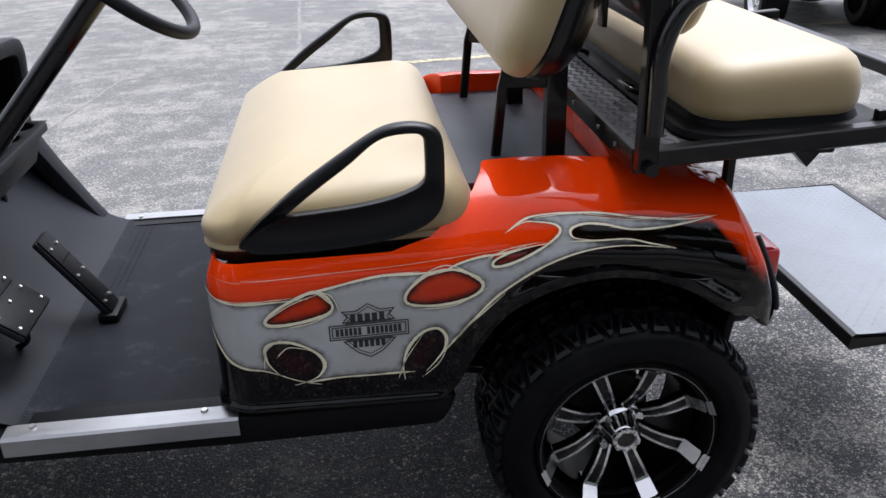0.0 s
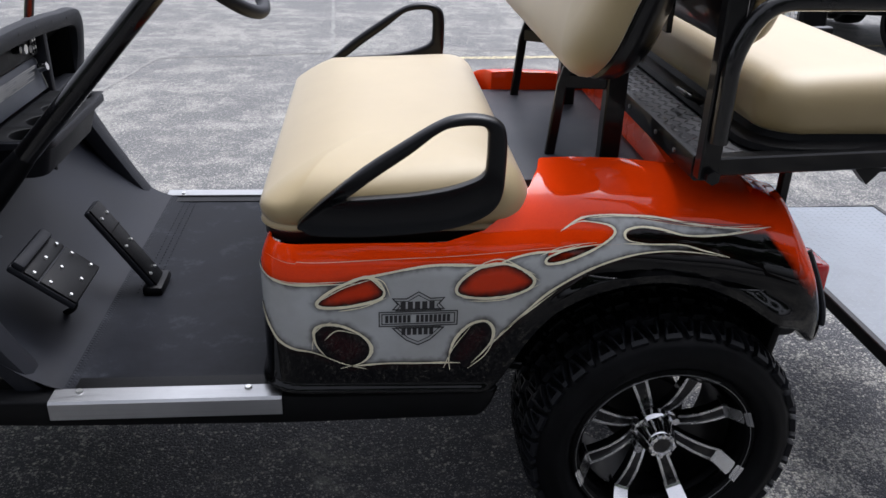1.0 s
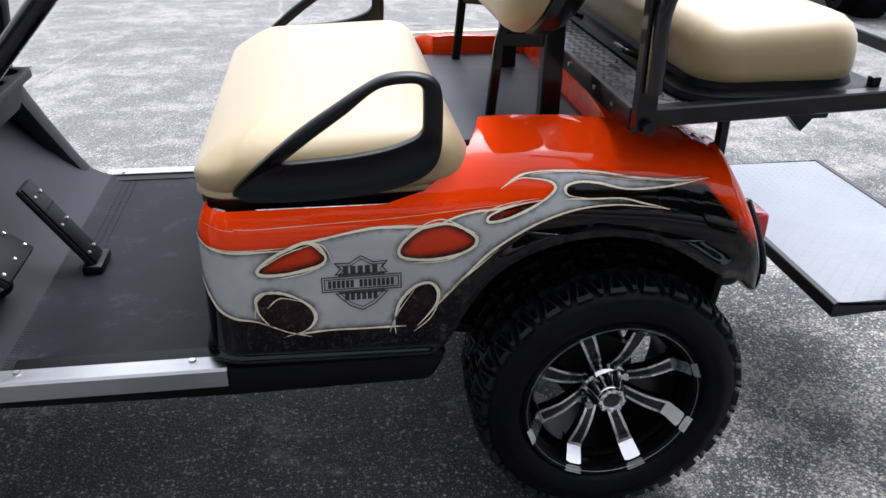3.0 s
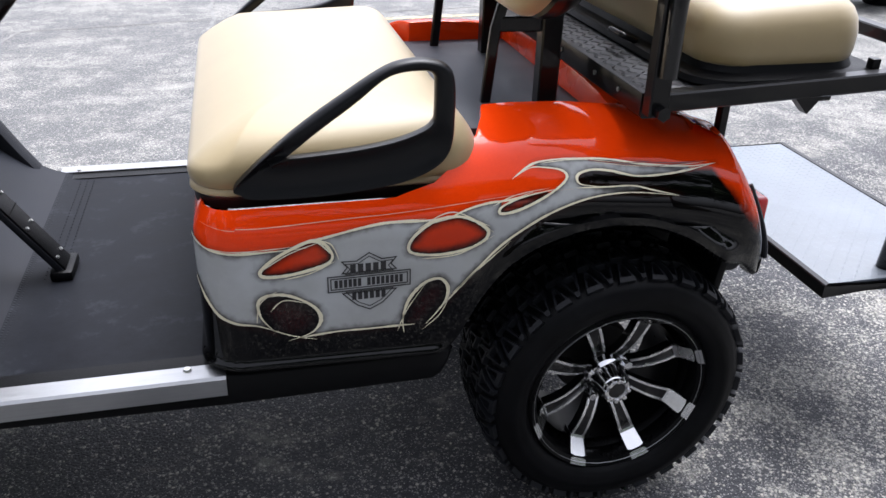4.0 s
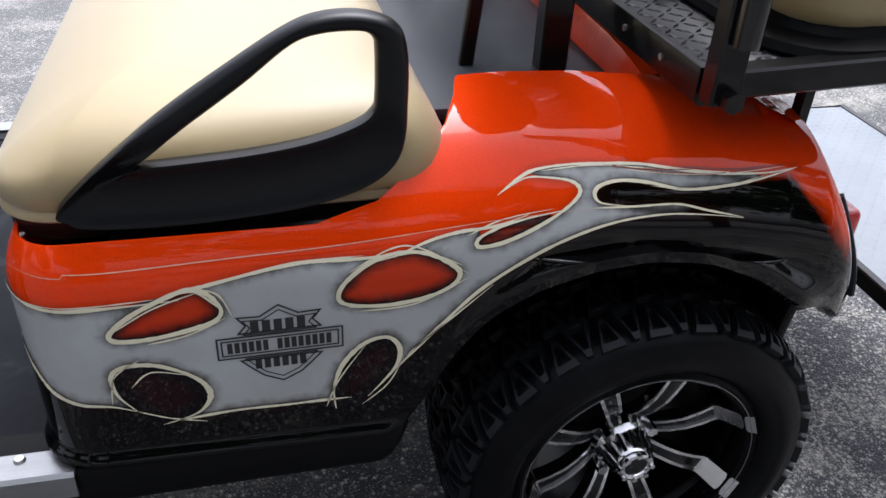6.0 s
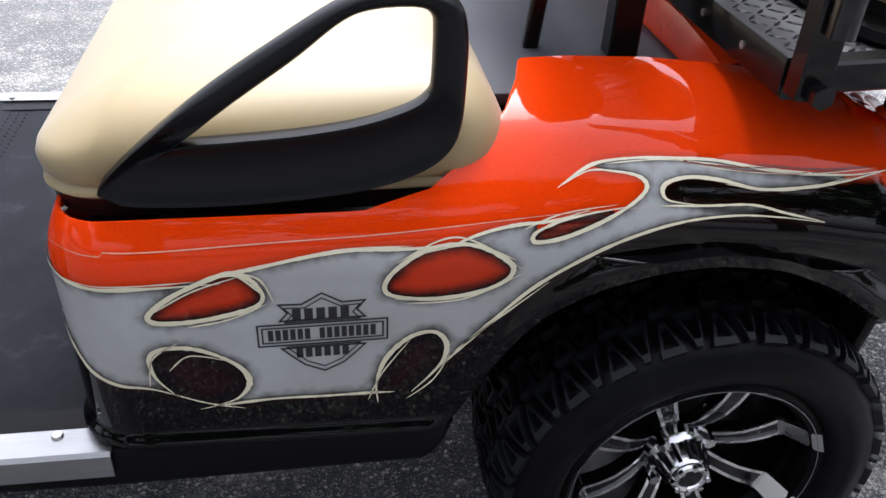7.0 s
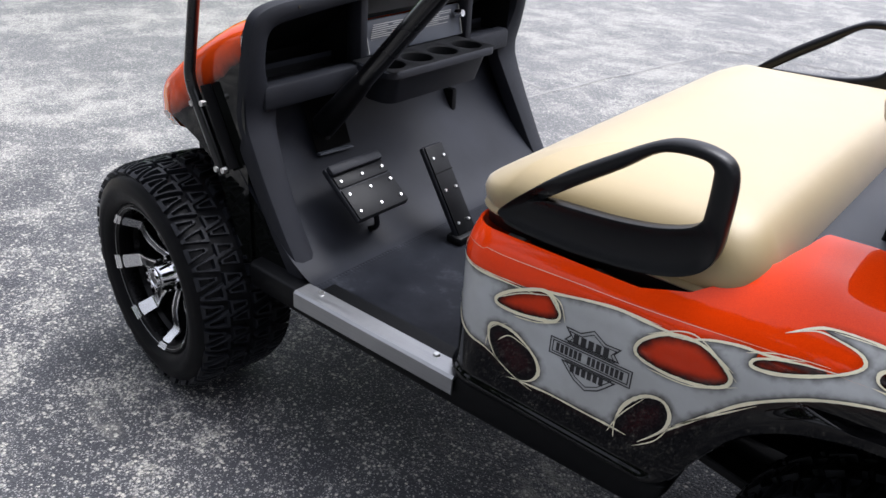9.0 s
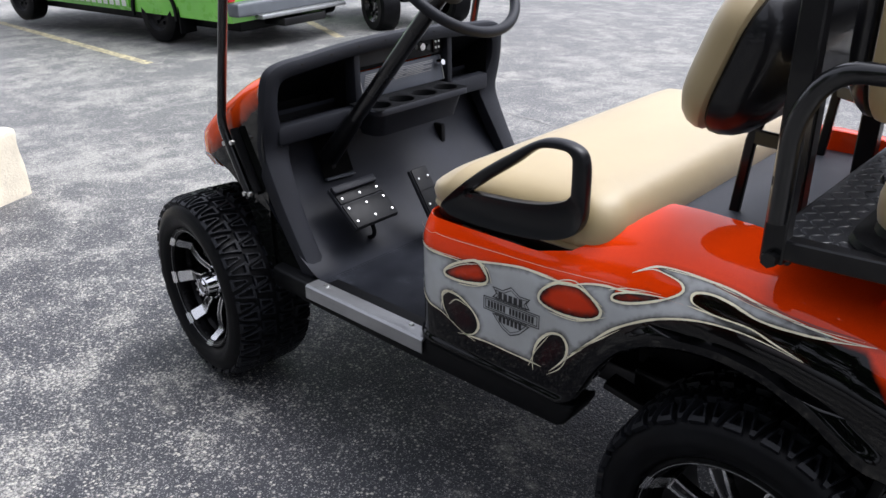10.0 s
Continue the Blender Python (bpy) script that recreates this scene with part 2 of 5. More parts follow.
def mat_material():
    """Ribbed rubber floor mat, scuffed grey."""
    m, n, l, p = material("rubber_mat", (0.02, 0.021, 0.023), 0.6, spec=0.07)
    v = coords(n, l)
    scuff = noise_tex(n, l, v, 11.0, 9.0, 0.72)
    c = ramp(n, l, scuff, [(0.35, (0.0055, 0.0062, 0.0085)), (0.56, (0.0112, 0.0124, 0.016)), (0.74, (0.034, 0.037, 0.044))])
    l.new(c, p.inputs["Base Color"])
    l.new(maths(n, l, "MULTIPLY_ADD", scuff, 0.4, 0.33), p.inputs["Roughness"])
    dots = n.new("ShaderNodeTexVoronoi")
    dots.inputs["Scale"].default_value = 110
    dots.inputs["Randomness"].default_value = 0.05
    l.new(v, dots.inputs["Vector"])
    h = maths(n, l, "ADD", grey_ramp(n, l, dots.outputs["Distance"], 0.2, 0.35), maths(n, l, "MULTIPLY", scuff, 0.6))
    bump(n, l, p, h, 0.35, 0.0015)
    return m


def flame_paint():
    """Orange over black with a silver flame band; the painted areas come as distances stored on the mesh."""
    m, n, l, p = material("flame_paint", (0.8, 0.1, 0.01), 0.28, 0.0, 1.0, 0.03)

    def field(name):
        a = n.new("ShaderNodeAttribute")
        a.attribute_name = name
        return a.outputs["Fac"]

    def step(value, lo, hi):
        r = n.new("ShaderNodeMapRange")
        r.interpolation_type = "SMOOTHSTEP"
        r.inputs["From Min"].default_value, r.inputs["From Max"].default_value = lo, hi
        l.new(value, r.inputs["Value"])
        return r.outputs["Result"]

    v = coords(n, l)
    mist = maths(n, l, "MULTIPLY_ADD", noise_tex(n, l, v, 55.0, 4.0), 0.012, -0.006)
    over = maths(n, l, "ADD", field("over"), mist)
    flake = noise_tex(n, l, v, 900.0, 1.0)
    orange = mixed(n, l, grey_ramp(n, l, flake, 0.35, 0.65), (0.74, 0.038, 0.002), (0.84, 0.054, 0.003))
    ground_coat = mixed(n, l, step(over, -0.012, 0.012), (0.0012, 0.0012, 0.0014), orange)
    silver_d = field("silver")
    cloud_tone = mixed(n, l, grey_ramp(n, l, noise_tex(n, l, v, 9.0, 5.0, 0.6), 0.32, 0.7), (0.37, 0.375, 0.365), (0.45, 0.465, 0.47))
    silver = mixed(n, l, step(maths(n, l, "MULTIPLY_ADD", mist, 1.5, silver_d), -0.004, 0.016), (0.052, 0.047, 0.04), cloud_tone)
    silver = mixed(n, l, step(silver_d, -0.001, 0.006), (0.02, 0.018, 0.016), silver)
    c = mixed(n, l, step(silver_d, -0.0006, 0.0006), ground_coat, silver)
    # dark haze sprayed just outside the flame
    haze = maths(n, l, "MULTIPLY", step(silver_d, -0.016, 0.0), maths(n, l, "SUBTRACT", 1.0, step(silver_d, -0.0006, 0.0006)))
    c = mixed(n, l, maths(n, l, "MULTIPLY", haze, 0.28), c, (0.03, 0.006, 0.003))
    red_d = field("red")
    red = mixed(n, l, step(maths(n, l, "ADD", red_d, mist), 0.002, 0.022), (0.018, 0.004, 0.003), (0.58, 0.035, 0.005))
    c = mixed(n, l, step(red_d, -0.0006, 0.0006), c, red)
    dark_d = field("dark")
    maroon = mixed(n, l, step(maths(n, l, "ADD", dark_d, mist), 0.004, 0.030), (0.003, 0.002, 0.0025), (0.016, 0.0025, 0.003))
    c = mixed(n, l, step(dark_d, -0.0006, 0.0006), c, maroon)
    l.new(c, p.inputs["Base Color"])
    l.new(maths(n, l, "MULTIPLY_ADD", noise_tex(n, l, v, 6.0, 5.0), 0.14, 0.2), p.inputs["Roughness"])
    p.inputs["Coat Roughness"].default_value = 0.03
    p.inputs["Coat IOR"].default_value = 1.36
    p.inputs["IOR"].default_value = 1.03
    ripple = node(n, "ShaderNodeBump", Strength=0.02, Distance=0.002)
    l.new(noise_tex(n, l, v, 30.0, 2.0), ripple.inputs["Height"])
    l.new(ripple.outputs[0], p.inputs["Coat Normal"])
    return m


def cowl_paint():
    """The same orange and black on the front cowl, one fading into the other."""
    m, n, l, p = material("cowl_paint", (0.8, 0.1, 0.01), 0.28, 0.0, 1.0, 0.12)
    c = n.new("ShaderNodeTexCoord")
    x = n.new("ShaderNodeSeparateXYZ")
    l.new(c.outputs["Object"], x.inputs[0])
    mist = noise_tex(n, l, c.outputs["Object"], 14.0, 4.0)
    h = maths(n, l, "ADD", x.outputs["Z"], maths(n, l, "MULTIPLY", x.outputs["X"], -0.74))
    h = maths(n, l, "ADD", h, maths(n, l, "MULTIPLY", mist, 0.05))
    f = grey_ramp(n, l, maths(n, l, "MULTIPLY_ADD", h, 4.0, -5.08), 0.42, 0.66)
    col = mixed(n, l, f, (0.004, 0.0045, 0.004), (0.80, 0.075, 0.008))
    l.new(col, p.inputs["Base Color"])
    l.new(maths(n, l, "MULTIPLY_ADD", mist, 0.14, 0.2), p.inputs["Roughness"])
    p.inputs["Coat IOR"].default_value = 1.4
    p.inputs["IOR"].default_value = 1.03
    return m


def rubber_material():
    m, n, l, p = material("tyre_rubber", (0.012, 0.0125, 0.0135), 0.6, spec=0.1)
    v = coords(n, l)
    dust_pale = noise_tex(n, l, v, 16.0, 7.0, 0.7)
    c = ramp(n, l, dust_pale, [(0.35, (0.002, 0.002, 0.0024)), (0.6, (0.004, 0.0042, 0.005)), (0.8, (0.012, 0.012, 0.012))])
    l.new(c, p.inputs["Base Color"])
    l.new(maths(n, l, "MULTIPLY_ADD", dust_pale, 0.35, 0.22), p.inputs["Roughness"])
    bump(n, l, p, noise_tex(n, l, v, 260.0, 3.0), 0.2, 0.001)
    return m


def line_material():
    m, n, l, p = material("worn_line_paint", (0.5, 0.42, 0.2), 0.75)
    v = coords(n, l)
    worn = noise_tex(n, l, v, 26.0, 9.0, 0.75)
    c = mixed(n, l, grey_ramp(n, l, worn, 0.42, 0.6), (0.15, 0.14, 0.12), (0.62, 0.53, 0.30))
    l.new(c, p.inputs["Base Color"])
    bump(n, l, p, noise_tex(n, l, v, 300.0, 3.0), 0.6, 0.003)
    return m


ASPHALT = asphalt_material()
VINYL = vinyl_material()
MAT = mat_material()
FLAME = flame_paint()
COWL = cowl_paint()
RUBBER = rubber_material()
LINE = line_material()
ORANGE = simple("orange_paint", (0.74, 0.046, 0.003), 0.28, 0, 0.5, 900, 0.02, 0.08)
BLACK_GLOSS = simple("black_gloss_paint", (0.004, 0.004, 0.0045), 0.3, 0, 0.8, 500, 0.03, 0.2, spec=0.1)
BLACK_POWDER = simple("black_powder_coat", (0.004, 0.004, 0.0045), 0.34, 0, 0.3, 700, 0.12, 0.3, ((0.02, 0.02, 0.02), 0.25), spec=0.15)
BLACK_PLASTIC = simple("black_grained_plastic", (0.012, 0.013, 0.0165), 0.5, 0, 0, 520, 0.5, 0.2, ((0.015, 0.015, 0.015), 0.2), spec=0.16)
DARK_PLASTIC = simple("dark_moulded_plastic", (0.003, 0.0032, 0.0037), 0.42, 0, 0, 520, 0.3, 0.25, spec=0.12)
TOE_BOARD = simple("smooth_footwell_plastic", (0.0125, 0.0138, 0.0180), 0.42, 0, 0, 420, 0.12, 0.3, ((0.016, 0.017, 0.020), 0.4), spec=0.11)
ARM_BLACK = simple("satin_armrest_plastic", (0.0035, 0.0038, 0.005), 0.33, 0, 0, 420, 0.15, 0.2, spec=0.26)
TREAD = simple("tread_rubber", (0.006, 0.0067, 0.009), 0.5, 0, 0, 200, 0.25, 0.3, ((0.016, 0.016, 0.018), 0.3), spec=0.26)
SMOKE = simple("brown_airbrush", (0.22, 0.020, 0.006), 0.4, 0, 0.3)
GREY_PLASTIC = simple("grey_bed_liner", (0.040, 0.045, 0.056), 0.55, 0, 0, 420, 0.4, 0.2, ((0.06, 0.06, 0.065), 0.3))
ALUMINIUM = simple("brushed_aluminium", (0.36, 0.365, 0.37), 0.40, 1.0, 0, 240, 0.15, 0.15)
streak = ALUMINIUM.node_tree
run = noise_tex(streak.nodes, streak.links, coords(streak.nodes, streak.links, 1.0, stretch=(4, 260, 260)), 1.0, 6.0, 0.7)
streak.links.new(grey_ramp(streak.nodes, streak.links, run, 0.25, 0.75, 0.24, 0.62), streak.nodes["Principled BSDF"].inputs["Roughness"])
RIM_BLACK = simple("gloss_black_rim", (0.0015, 0.0015, 0.0018), 0.3, 0, 0, 500, 0.03, 0.2, spec=0.12)
MACHINED = simple("machined_alloy", (0.78, 0.78, 0.78), 0.24, 1.0, 0, 600, 0.05, 0.08)
CHROME = simple("chrome", (0.7, 0.7, 0.71), 0.10, 1.0, 0, 300, 0.02, 0.1)
BOLT = simple("zinc_bolt", (0.68, 0.68, 0.66), 0.35, 1.0, 0, 500, 0.1, 0.2)
RED_LENS = simple("red_lens", (0.55, 0.012, 0.014), 0.12, 0, 0.6, 90, 0.08, 0.15)
CREAM = simple("cream_pinstripe", (0.80, 0.74, 0.54), 0.4, 0, 0.3, 500, 0.1, 0.12)
INK = simple("black_decal", (0.010, 0.010, 0.012), 0.4, 0, 0.3, 500, 0.05, 0.1)
SHELL_BLACK = simple("black_seat_shell", (0.005, 0.005, 0.006), 0.34, 0, 0.3, 150, 0.08, 0.2, spec=0.2)

# ---- the ground: one sheet that falls gently away from the cart ----
CY = 0.058          # the cart's centre line


def ground_z(x, y):
    return -0.03 * max(0.0, math.hypot(x - 0.1, y - 0.06) - 2.2) if math.hypot(x, y) < 60 else -0.03 * 57.8


def build_ground():
    bm = bmesh.new()
    radii = [0, 0.5, 1, 1.6, 2.2, 2.6, 3.2, 4, 5, 6.5, 8, 10, 13, 17, 23, 32, 46, 60, 120, 400, 2500]
    rings = []
    for r in radii:
        rings.append([bm.verts.new((0.1 + r * math.cos(a), 0.06 + r * math.sin(a), -0.03 * max(0, min(r, 60) - 2.2))) for a in np.linspace(0, 2 * math.pi, 96, endpoint=False)])
    for r, s in zip(rings, rings[1:]):
        for i in range(96):
            bm.faces.new((r[i], s[i], s[(i + 1) % 96], r[(i + 1) % 96]))
    bmesh.ops.remove_doubles(bm, verts=bm.verts, dist=1e-4)
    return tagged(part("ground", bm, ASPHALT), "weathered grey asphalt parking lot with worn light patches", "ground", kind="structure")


ground = build_ground()


def strip(name, a, b, width, mat, label, category, wobble=0.0, lift=0.003):
    """A painted line or a crack filler lying on the ground."""
    bm = bmesh.new()
    a, b = Vector((*a, 0)), Vector((*b, 0))
    d = (b - a).normalized()
    s = Vector((-d.y, d.x, 0))
    n = max(4, int((b - a).length / 0.08))
    rows = []
    for k in range(n + 1):
        p = a + (b - a) * k / n + s * wobble * (0.5 * noise.noise(Vector((k * 0.35, a.x, a.y))))
        w = width * (0.5 + 0.12 * noise.noise(Vector((k * 0.6, a.y, 3))))
        rows.append([bm.verts.new((q.x, q.y, ground_z(q.x, q.y) + lift)) for q in (p - s * w, p + s * w)])
    for r, t in zip(rows, rows[1:]):
        bm.faces.new((r[0], r[1], t[1], t[0]))
    return tagged(part(name, bm, mat), label, category, kind="structure")


strip("parking_line", (-12.5, 2.75), (-6.05, 2.14), 0.10, LINE, "faded yellow parking line on the asphalt", "parking line")
strip("parking_line", (-8.6, 5.6), (-5.75, 4.22), 0.10, LINE, "faded yellow parking line on the asphalt", "parking line")
strip("parking_line", (-10.6, 9.2), (-7.2, 7.0), 0.10, LINE, "faded yellow parking line on the asphalt", "parking line")
strip("parking_line", (0.28, 4.55), (2.4, 4.85), 0.09, LINE, "faded yellow parking line on the asphalt", "parking line")
strip("parking_line", (4.6, 5.62), (7.6, 5.95), 0.10, LINE, "faded yellow parking line on the asphalt", "parking line")
CRACK = simple("crack_filler", (0.20, 0.197, 0.187), 0.8, 0, 0, 200, 0.5, 0.3, ((0.07, 0.07, 0.07), 0.8), 0.002)
strip("crack", (-1.75, 1.6), (-1.42, 4.6), 0.022, CRACK, "pale crack running across the asphalt", "crack", 0.05)
strip("crack", (-0.1, 4.3), (-0.28, 9.4), 0.03, CRACK, "pale crack running across the asphalt", "crack", 0.06)
strip("crack", (-1.5, 4.55), (3.5, 5.35), 0.02, CRACK, "pale crack running across the asphalt", "crack", 0.06)
strip("crack", (-3.6, 3.0), (-1.7, 2.5), 0.018, CRACK, "pale crack running across the asphalt", "crack", 0.08)

# ---- the golf cart ----
cart = new("golf_cart")
cart.location = (0, CY, 0)
tagged(cart, "lifted orange and black golf cart with silver flames, tan seats", "golf cart")


def P(name, bm, mat, parent=None, label="", smooth=True):
    return part(name, bm, mat, parent or cart, label, smooth)


# -- rear body with the fenders --
SIDE, SHOULDER, RISE = 0.53, 0.185, 0.162
FRONT, REAR, FRONT_R, REAR_R = -0.039, 1.085, 0.072, 0.11
TOP_X = (-0.1, 0.28, 0.40, 0.50, 0.55, 0.65, 0.81, 0.90, 0.97, 1.02, 1.07, 1.12)
TOP_Z = (0.846, 0.847, 0.852, 0.860, 0.862, 0.859, 0.843, 0.824, 0.802, 0.762, 0.697, 0.63)
LOW_X = (-0.1, 0.0, 0.405, 0.42, 0.45, 0.50, 0.56, 0.63, 0.70, 0.78, 0.86, 0.92, 0.96, 1.0, 1.02, 1.045, 1.1)
LOW_Z = (0.455, 0.453, 0.444, 0.48, 0.545, 0.615, 0.655, 0.68, 0.686, 0.675, 0.64, 0.597, 0.577, 0.570, 0.545, 0.52, 0.52)
LOW_S = np.linspace(-0.1, 1.1, 1201)
KERNEL = np.exp(-0.5 * (np.arange(-45, 46) / 16.0) ** 2)
LOW_T = np.convolve(np.pad(np.interp(LOW_S, LOW_X, LOW_Z), 45, mode="edge"), KERNEL / KERNEL.sum(), "valid")
LOW_X, LOW_Z = LOW_S, LOW_T
LIP_X = (-0.1, 0.30, 0.37, 0.423, 0.459, 0.480, 0.491, 0.51)
LIP_IN = (0.020, 0.020, 0.030, 0.056, 0.095, 0.140, 0.185, 0.185)


def smooth(t):
    t = max(0.0, min(1.0, t))
    return t * t * (3 - 2 * t)


def bulge(x, z):
    """How far the side swells out: a rolled flare round the wheel arch, and a lip along the bottom edge."""
    zb = float(np.interp(x, LOW_X, LOW_Z))
    arch = 0.018 * smooth((zb + 0.056 - z) / 0.036) * smooth((x - 0.40) / 0.26) * smooth((1.0 - x) / 0.07)
    return arch + 0.009 * smooth((zb + 0.022 - z) / 0.014) * smooth((0.40 - x) / 0.03)


def body_top(x):
    return float(np.interp(x, TOP_X, TOP_Z))


def profile_at(x, w):
    """Inset and height of the body surface at x for the girth coordinate w (height plus inset)."""
    zt = body_top(x)
    zs = zt - RISE
    if w <= zs:
        return 0.0, w
    q = np.linspace(0, 1, 90)
    inset = SHOULDER * (1 - np.sqrt(1 - q * q))
    z = zs + RISE * q
    g = inset + z
    if w >= g[-1]:
        return float(inset[-1] + (w - g[-1])), zt
    return float(np.interp(w, g, inset)), float(np.interp(w, g, z))


# flame artwork: brush strokes in the side's own coordinates (along, girth)
STROKES = dict(
    front_top=[(-0.0385, 0.710), (-0.03, 0.700), (-0.011, 0.692), (0.026, 0.687), (0.072, 0.686), (0.145, 0.688)],
    top=[(0.135, 0.696), (0.168, 0.703), (0.251, 0.721), (0.296, 0.725), (0.348, 0.723), (0.395, 0.725)],
    top_rise=[(0.383, 0.72), (0.423, 0.739), (0.461, 0.749), (0.504, 0.753), (0.543, 0.766)],
    lower_front=[(-0.0385, 0.625), (-0.029, 0.60), (-0.018, 0.58), (-0.005, 0.564), (0.021, 0.552), (0.055, 0.544), (0.085, 0.53)],
    lower=[(0.125, 0.511), (0.189, 0.516), (0.252, 0.515), (0.295, 0.515), (0.332, 0.514)],
    arch=[(0.384, 0.548), (0.411, 0.58), (0.441, 0.613), (0.488, 0.661), (0.543, 0.699), (0.597, 0.726), (0.655, 0.744), (0.717, 0.75), (0.772, 0.745), (0.828, 0.735)],
    tendril=[(0.624, 0.768), (0.68, 0.766), (0.735, 0.765), (0.778, 0.751), (0.828, 0.736)],
    loop=[(0.591, 0.769), (0.54, 0.76), (0.505, 0.749), (0.483, 0.736), (0.484, 0.724), (0.512, 0.727), (0.547, 0.742), (0.58, 0.763), (0.602, 0.784), (0.608, 0.80), (0.598, 0.814), (0.572, 0.822), (0.542, 0.824), (0.512, 0.804)],
    crest=[(0.507, 0.80), (0.533, 0.824), (0.556, 0.837), (0.597, 0.842), (0.64, 0.840), (0.69, 0.836), (0.754, 0.82), (0.815, 0.811), (0.872, 0.811), (0.918, 0.82)],
    crest_low=[(0.918, 0.82), (0.852, 0.799), (0.80, 0.79), (0.743, 0.789), (0.697, 0.804), (0.66, 0.81), (0.633, 0.803), (0.626, 0.789), (0.635, 0.775), (0.672, 0.767)],
)
OVALS = dict(
    oval_a=[(0.066, 0.648), (0.08, 0.664), (0.108, 0.682), (0.153, 0.701), (0.175, 0.693), (0.188, 0.671), (0.181, 0.656), (0.156, 0.647), (0.113, 0.639), (0.076, 0.639)],
    oval_b=[(0.319, 0.672), (0.33, 0.694), (0.362, 0.719), (0.395, 0.727), (0.424, 0.721), (0.449, 0.705), (0.462, 0.69), (0.454, 0.673), (0.423, 0.659), (0.375, 0.653), (0.331, 0.659)],
    oval_c=[(0.082, 0.530), (0.062, 0.56), (0.059, 0.59), (0.074, 0.602), (0.104, 0.601), (0.134, 0.587), (0.156, 0.568), (0.164, 0.547), (0.156, 0.528), (0.139, 0.516), (0.105, 0.507)],
    oval_d=[(0.312, 0.498), (0.31, 0.53), (0.32, 0.566), (0.341, 0.593), (0.361, 0.604), (0.38, 0.603), (0.392, 0.585), (0.389, 0.56), (0.373, 0.536), (0.352, 0.512)],
)


def path_of(name, steps=8):
    return spline(STROKES[name], steps) if name in STROKES else spline(OVALS[name], steps, closed=True)


def signed_distance(points, polygon):
    """Distance of each point to the polygon's edge, positive inside."""
    a, b = polygon, np.roll(polygon, -1, axis=0)
    best = np.full(len(points), 1e9)
    inside = np.zeros(len(points), bool)
    for p, q in zip(a, b):
        d = q - p
        t = np.clip(((points - p) @ d) / max(d @ d, 1e-12), 0, 1)
        best = np.minimum(best, np.hypot(*(points - p - t[:, None] * d).T))
        cross = (p[1] > points[:, 1]) != (q[1] > points[:, 1])
        dy = q[1] - p[1] if abs(q[1] - p[1]) > 1e-12 else 1e-12
        inside ^= cross & (points[:, 0] < (q[0] - p[0]) * (points[:, 1] - p[1]) / dy + p[0])
    return np.where(inside, best, -best)


def flame_fields(points):
    """Distances to the silver band, the red ovals and the dark ovals, and the height over the orange's lower edge."""
    lp = path_of("loop")
    k = len(lp)
    lens = lp[: int(k * 7.2 / 13)]
    neck = lp[int(k * 7 / 13): int(k * 11.3 / 13)]
    silver = np.vstack([[(-0.2, 0.712)], path_of("front_top")[:-6], path_of("top")[:-4], path_of("top_rise"), neck, path_of("crest")[12:], path_of("crest_low")[:-6],
                        path_of("tendril")[8:], path_of("arch")[::-1], [(0.355, 0.514)], path_of("lower")[::-1], path_of("lower_front")[::-1], [(-0.2, 0.62)]])
    d = signed_distance(points, silver)
    red = np.maximum(signed_distance(points, path_of("oval_a")), signed_distance(points, path_of("oval_b")))
    red = np.maximum(red, signed_distance(points, lens))
    dark = np.maximum(signed_distance(points, path_of("oval_c")), signed_distance(points, path_of("oval_d")))
    d = np.minimum(d, np.minimum(-red, -dark))
    over = points[:, 1] - np.interp(points[:, 0], (-0.2, 0.30, 0.40, 0.50, 0.56, 0.60, 0.65, 0.72, 0.80, 0.87, 0.905, 0.93, 0.957, 0.985, 1.0, 1.03, 1.1), (0.62, 0.62, 0.66, 0.71, 0.745, 0.775, 0.82, 0.805, 0.80, 0.805, 0.805, 0.765, 0.735, 0.695, 0.68, 0.672, 0.67))
    over = over * np.interp(points[:, 0], (0.90, 0.96), (1.0, 0.3))
    return d, red, dark, over


def body_columns():
    """Points of the plan outline of the near half, from the middle of the front to the middle of the rear, with inward directions."""
    cols = []
    front, rear, rf, rr = FRONT, REAR, FRONT_R, REAR_R
    for y in np.linspace(0, SIDE - rf, 8, endpoint=False):
        cols.append((front, -y, 1.0, 0.0))
    for a in np.linspace(0, math.pi / 2, 10, endpoint=False):
        cols.append((front + rf - rf * math.cos(a), -(SIDE - rf) - rf * math.sin(a), math.cos(a), math.sin(a)))
    for x in np.linspace(front + rf, rear - rr, 190, endpoint=False):
        cols.append((x, -SIDE, 0.0, 1.0))
    for a in np.linspace(0, math.pi / 2, 14, endpoint=False):
        cols.append((rear - rr + rr * math.sin(a), -(SIDE - rr) - rr * math.cos(a), -math.sin(a), math.cos(a)))
    for y in np.linspace(SIDE - rr, 0, 8):
        cols.append((rear, -y, -1.0, 0.0))
    return cols


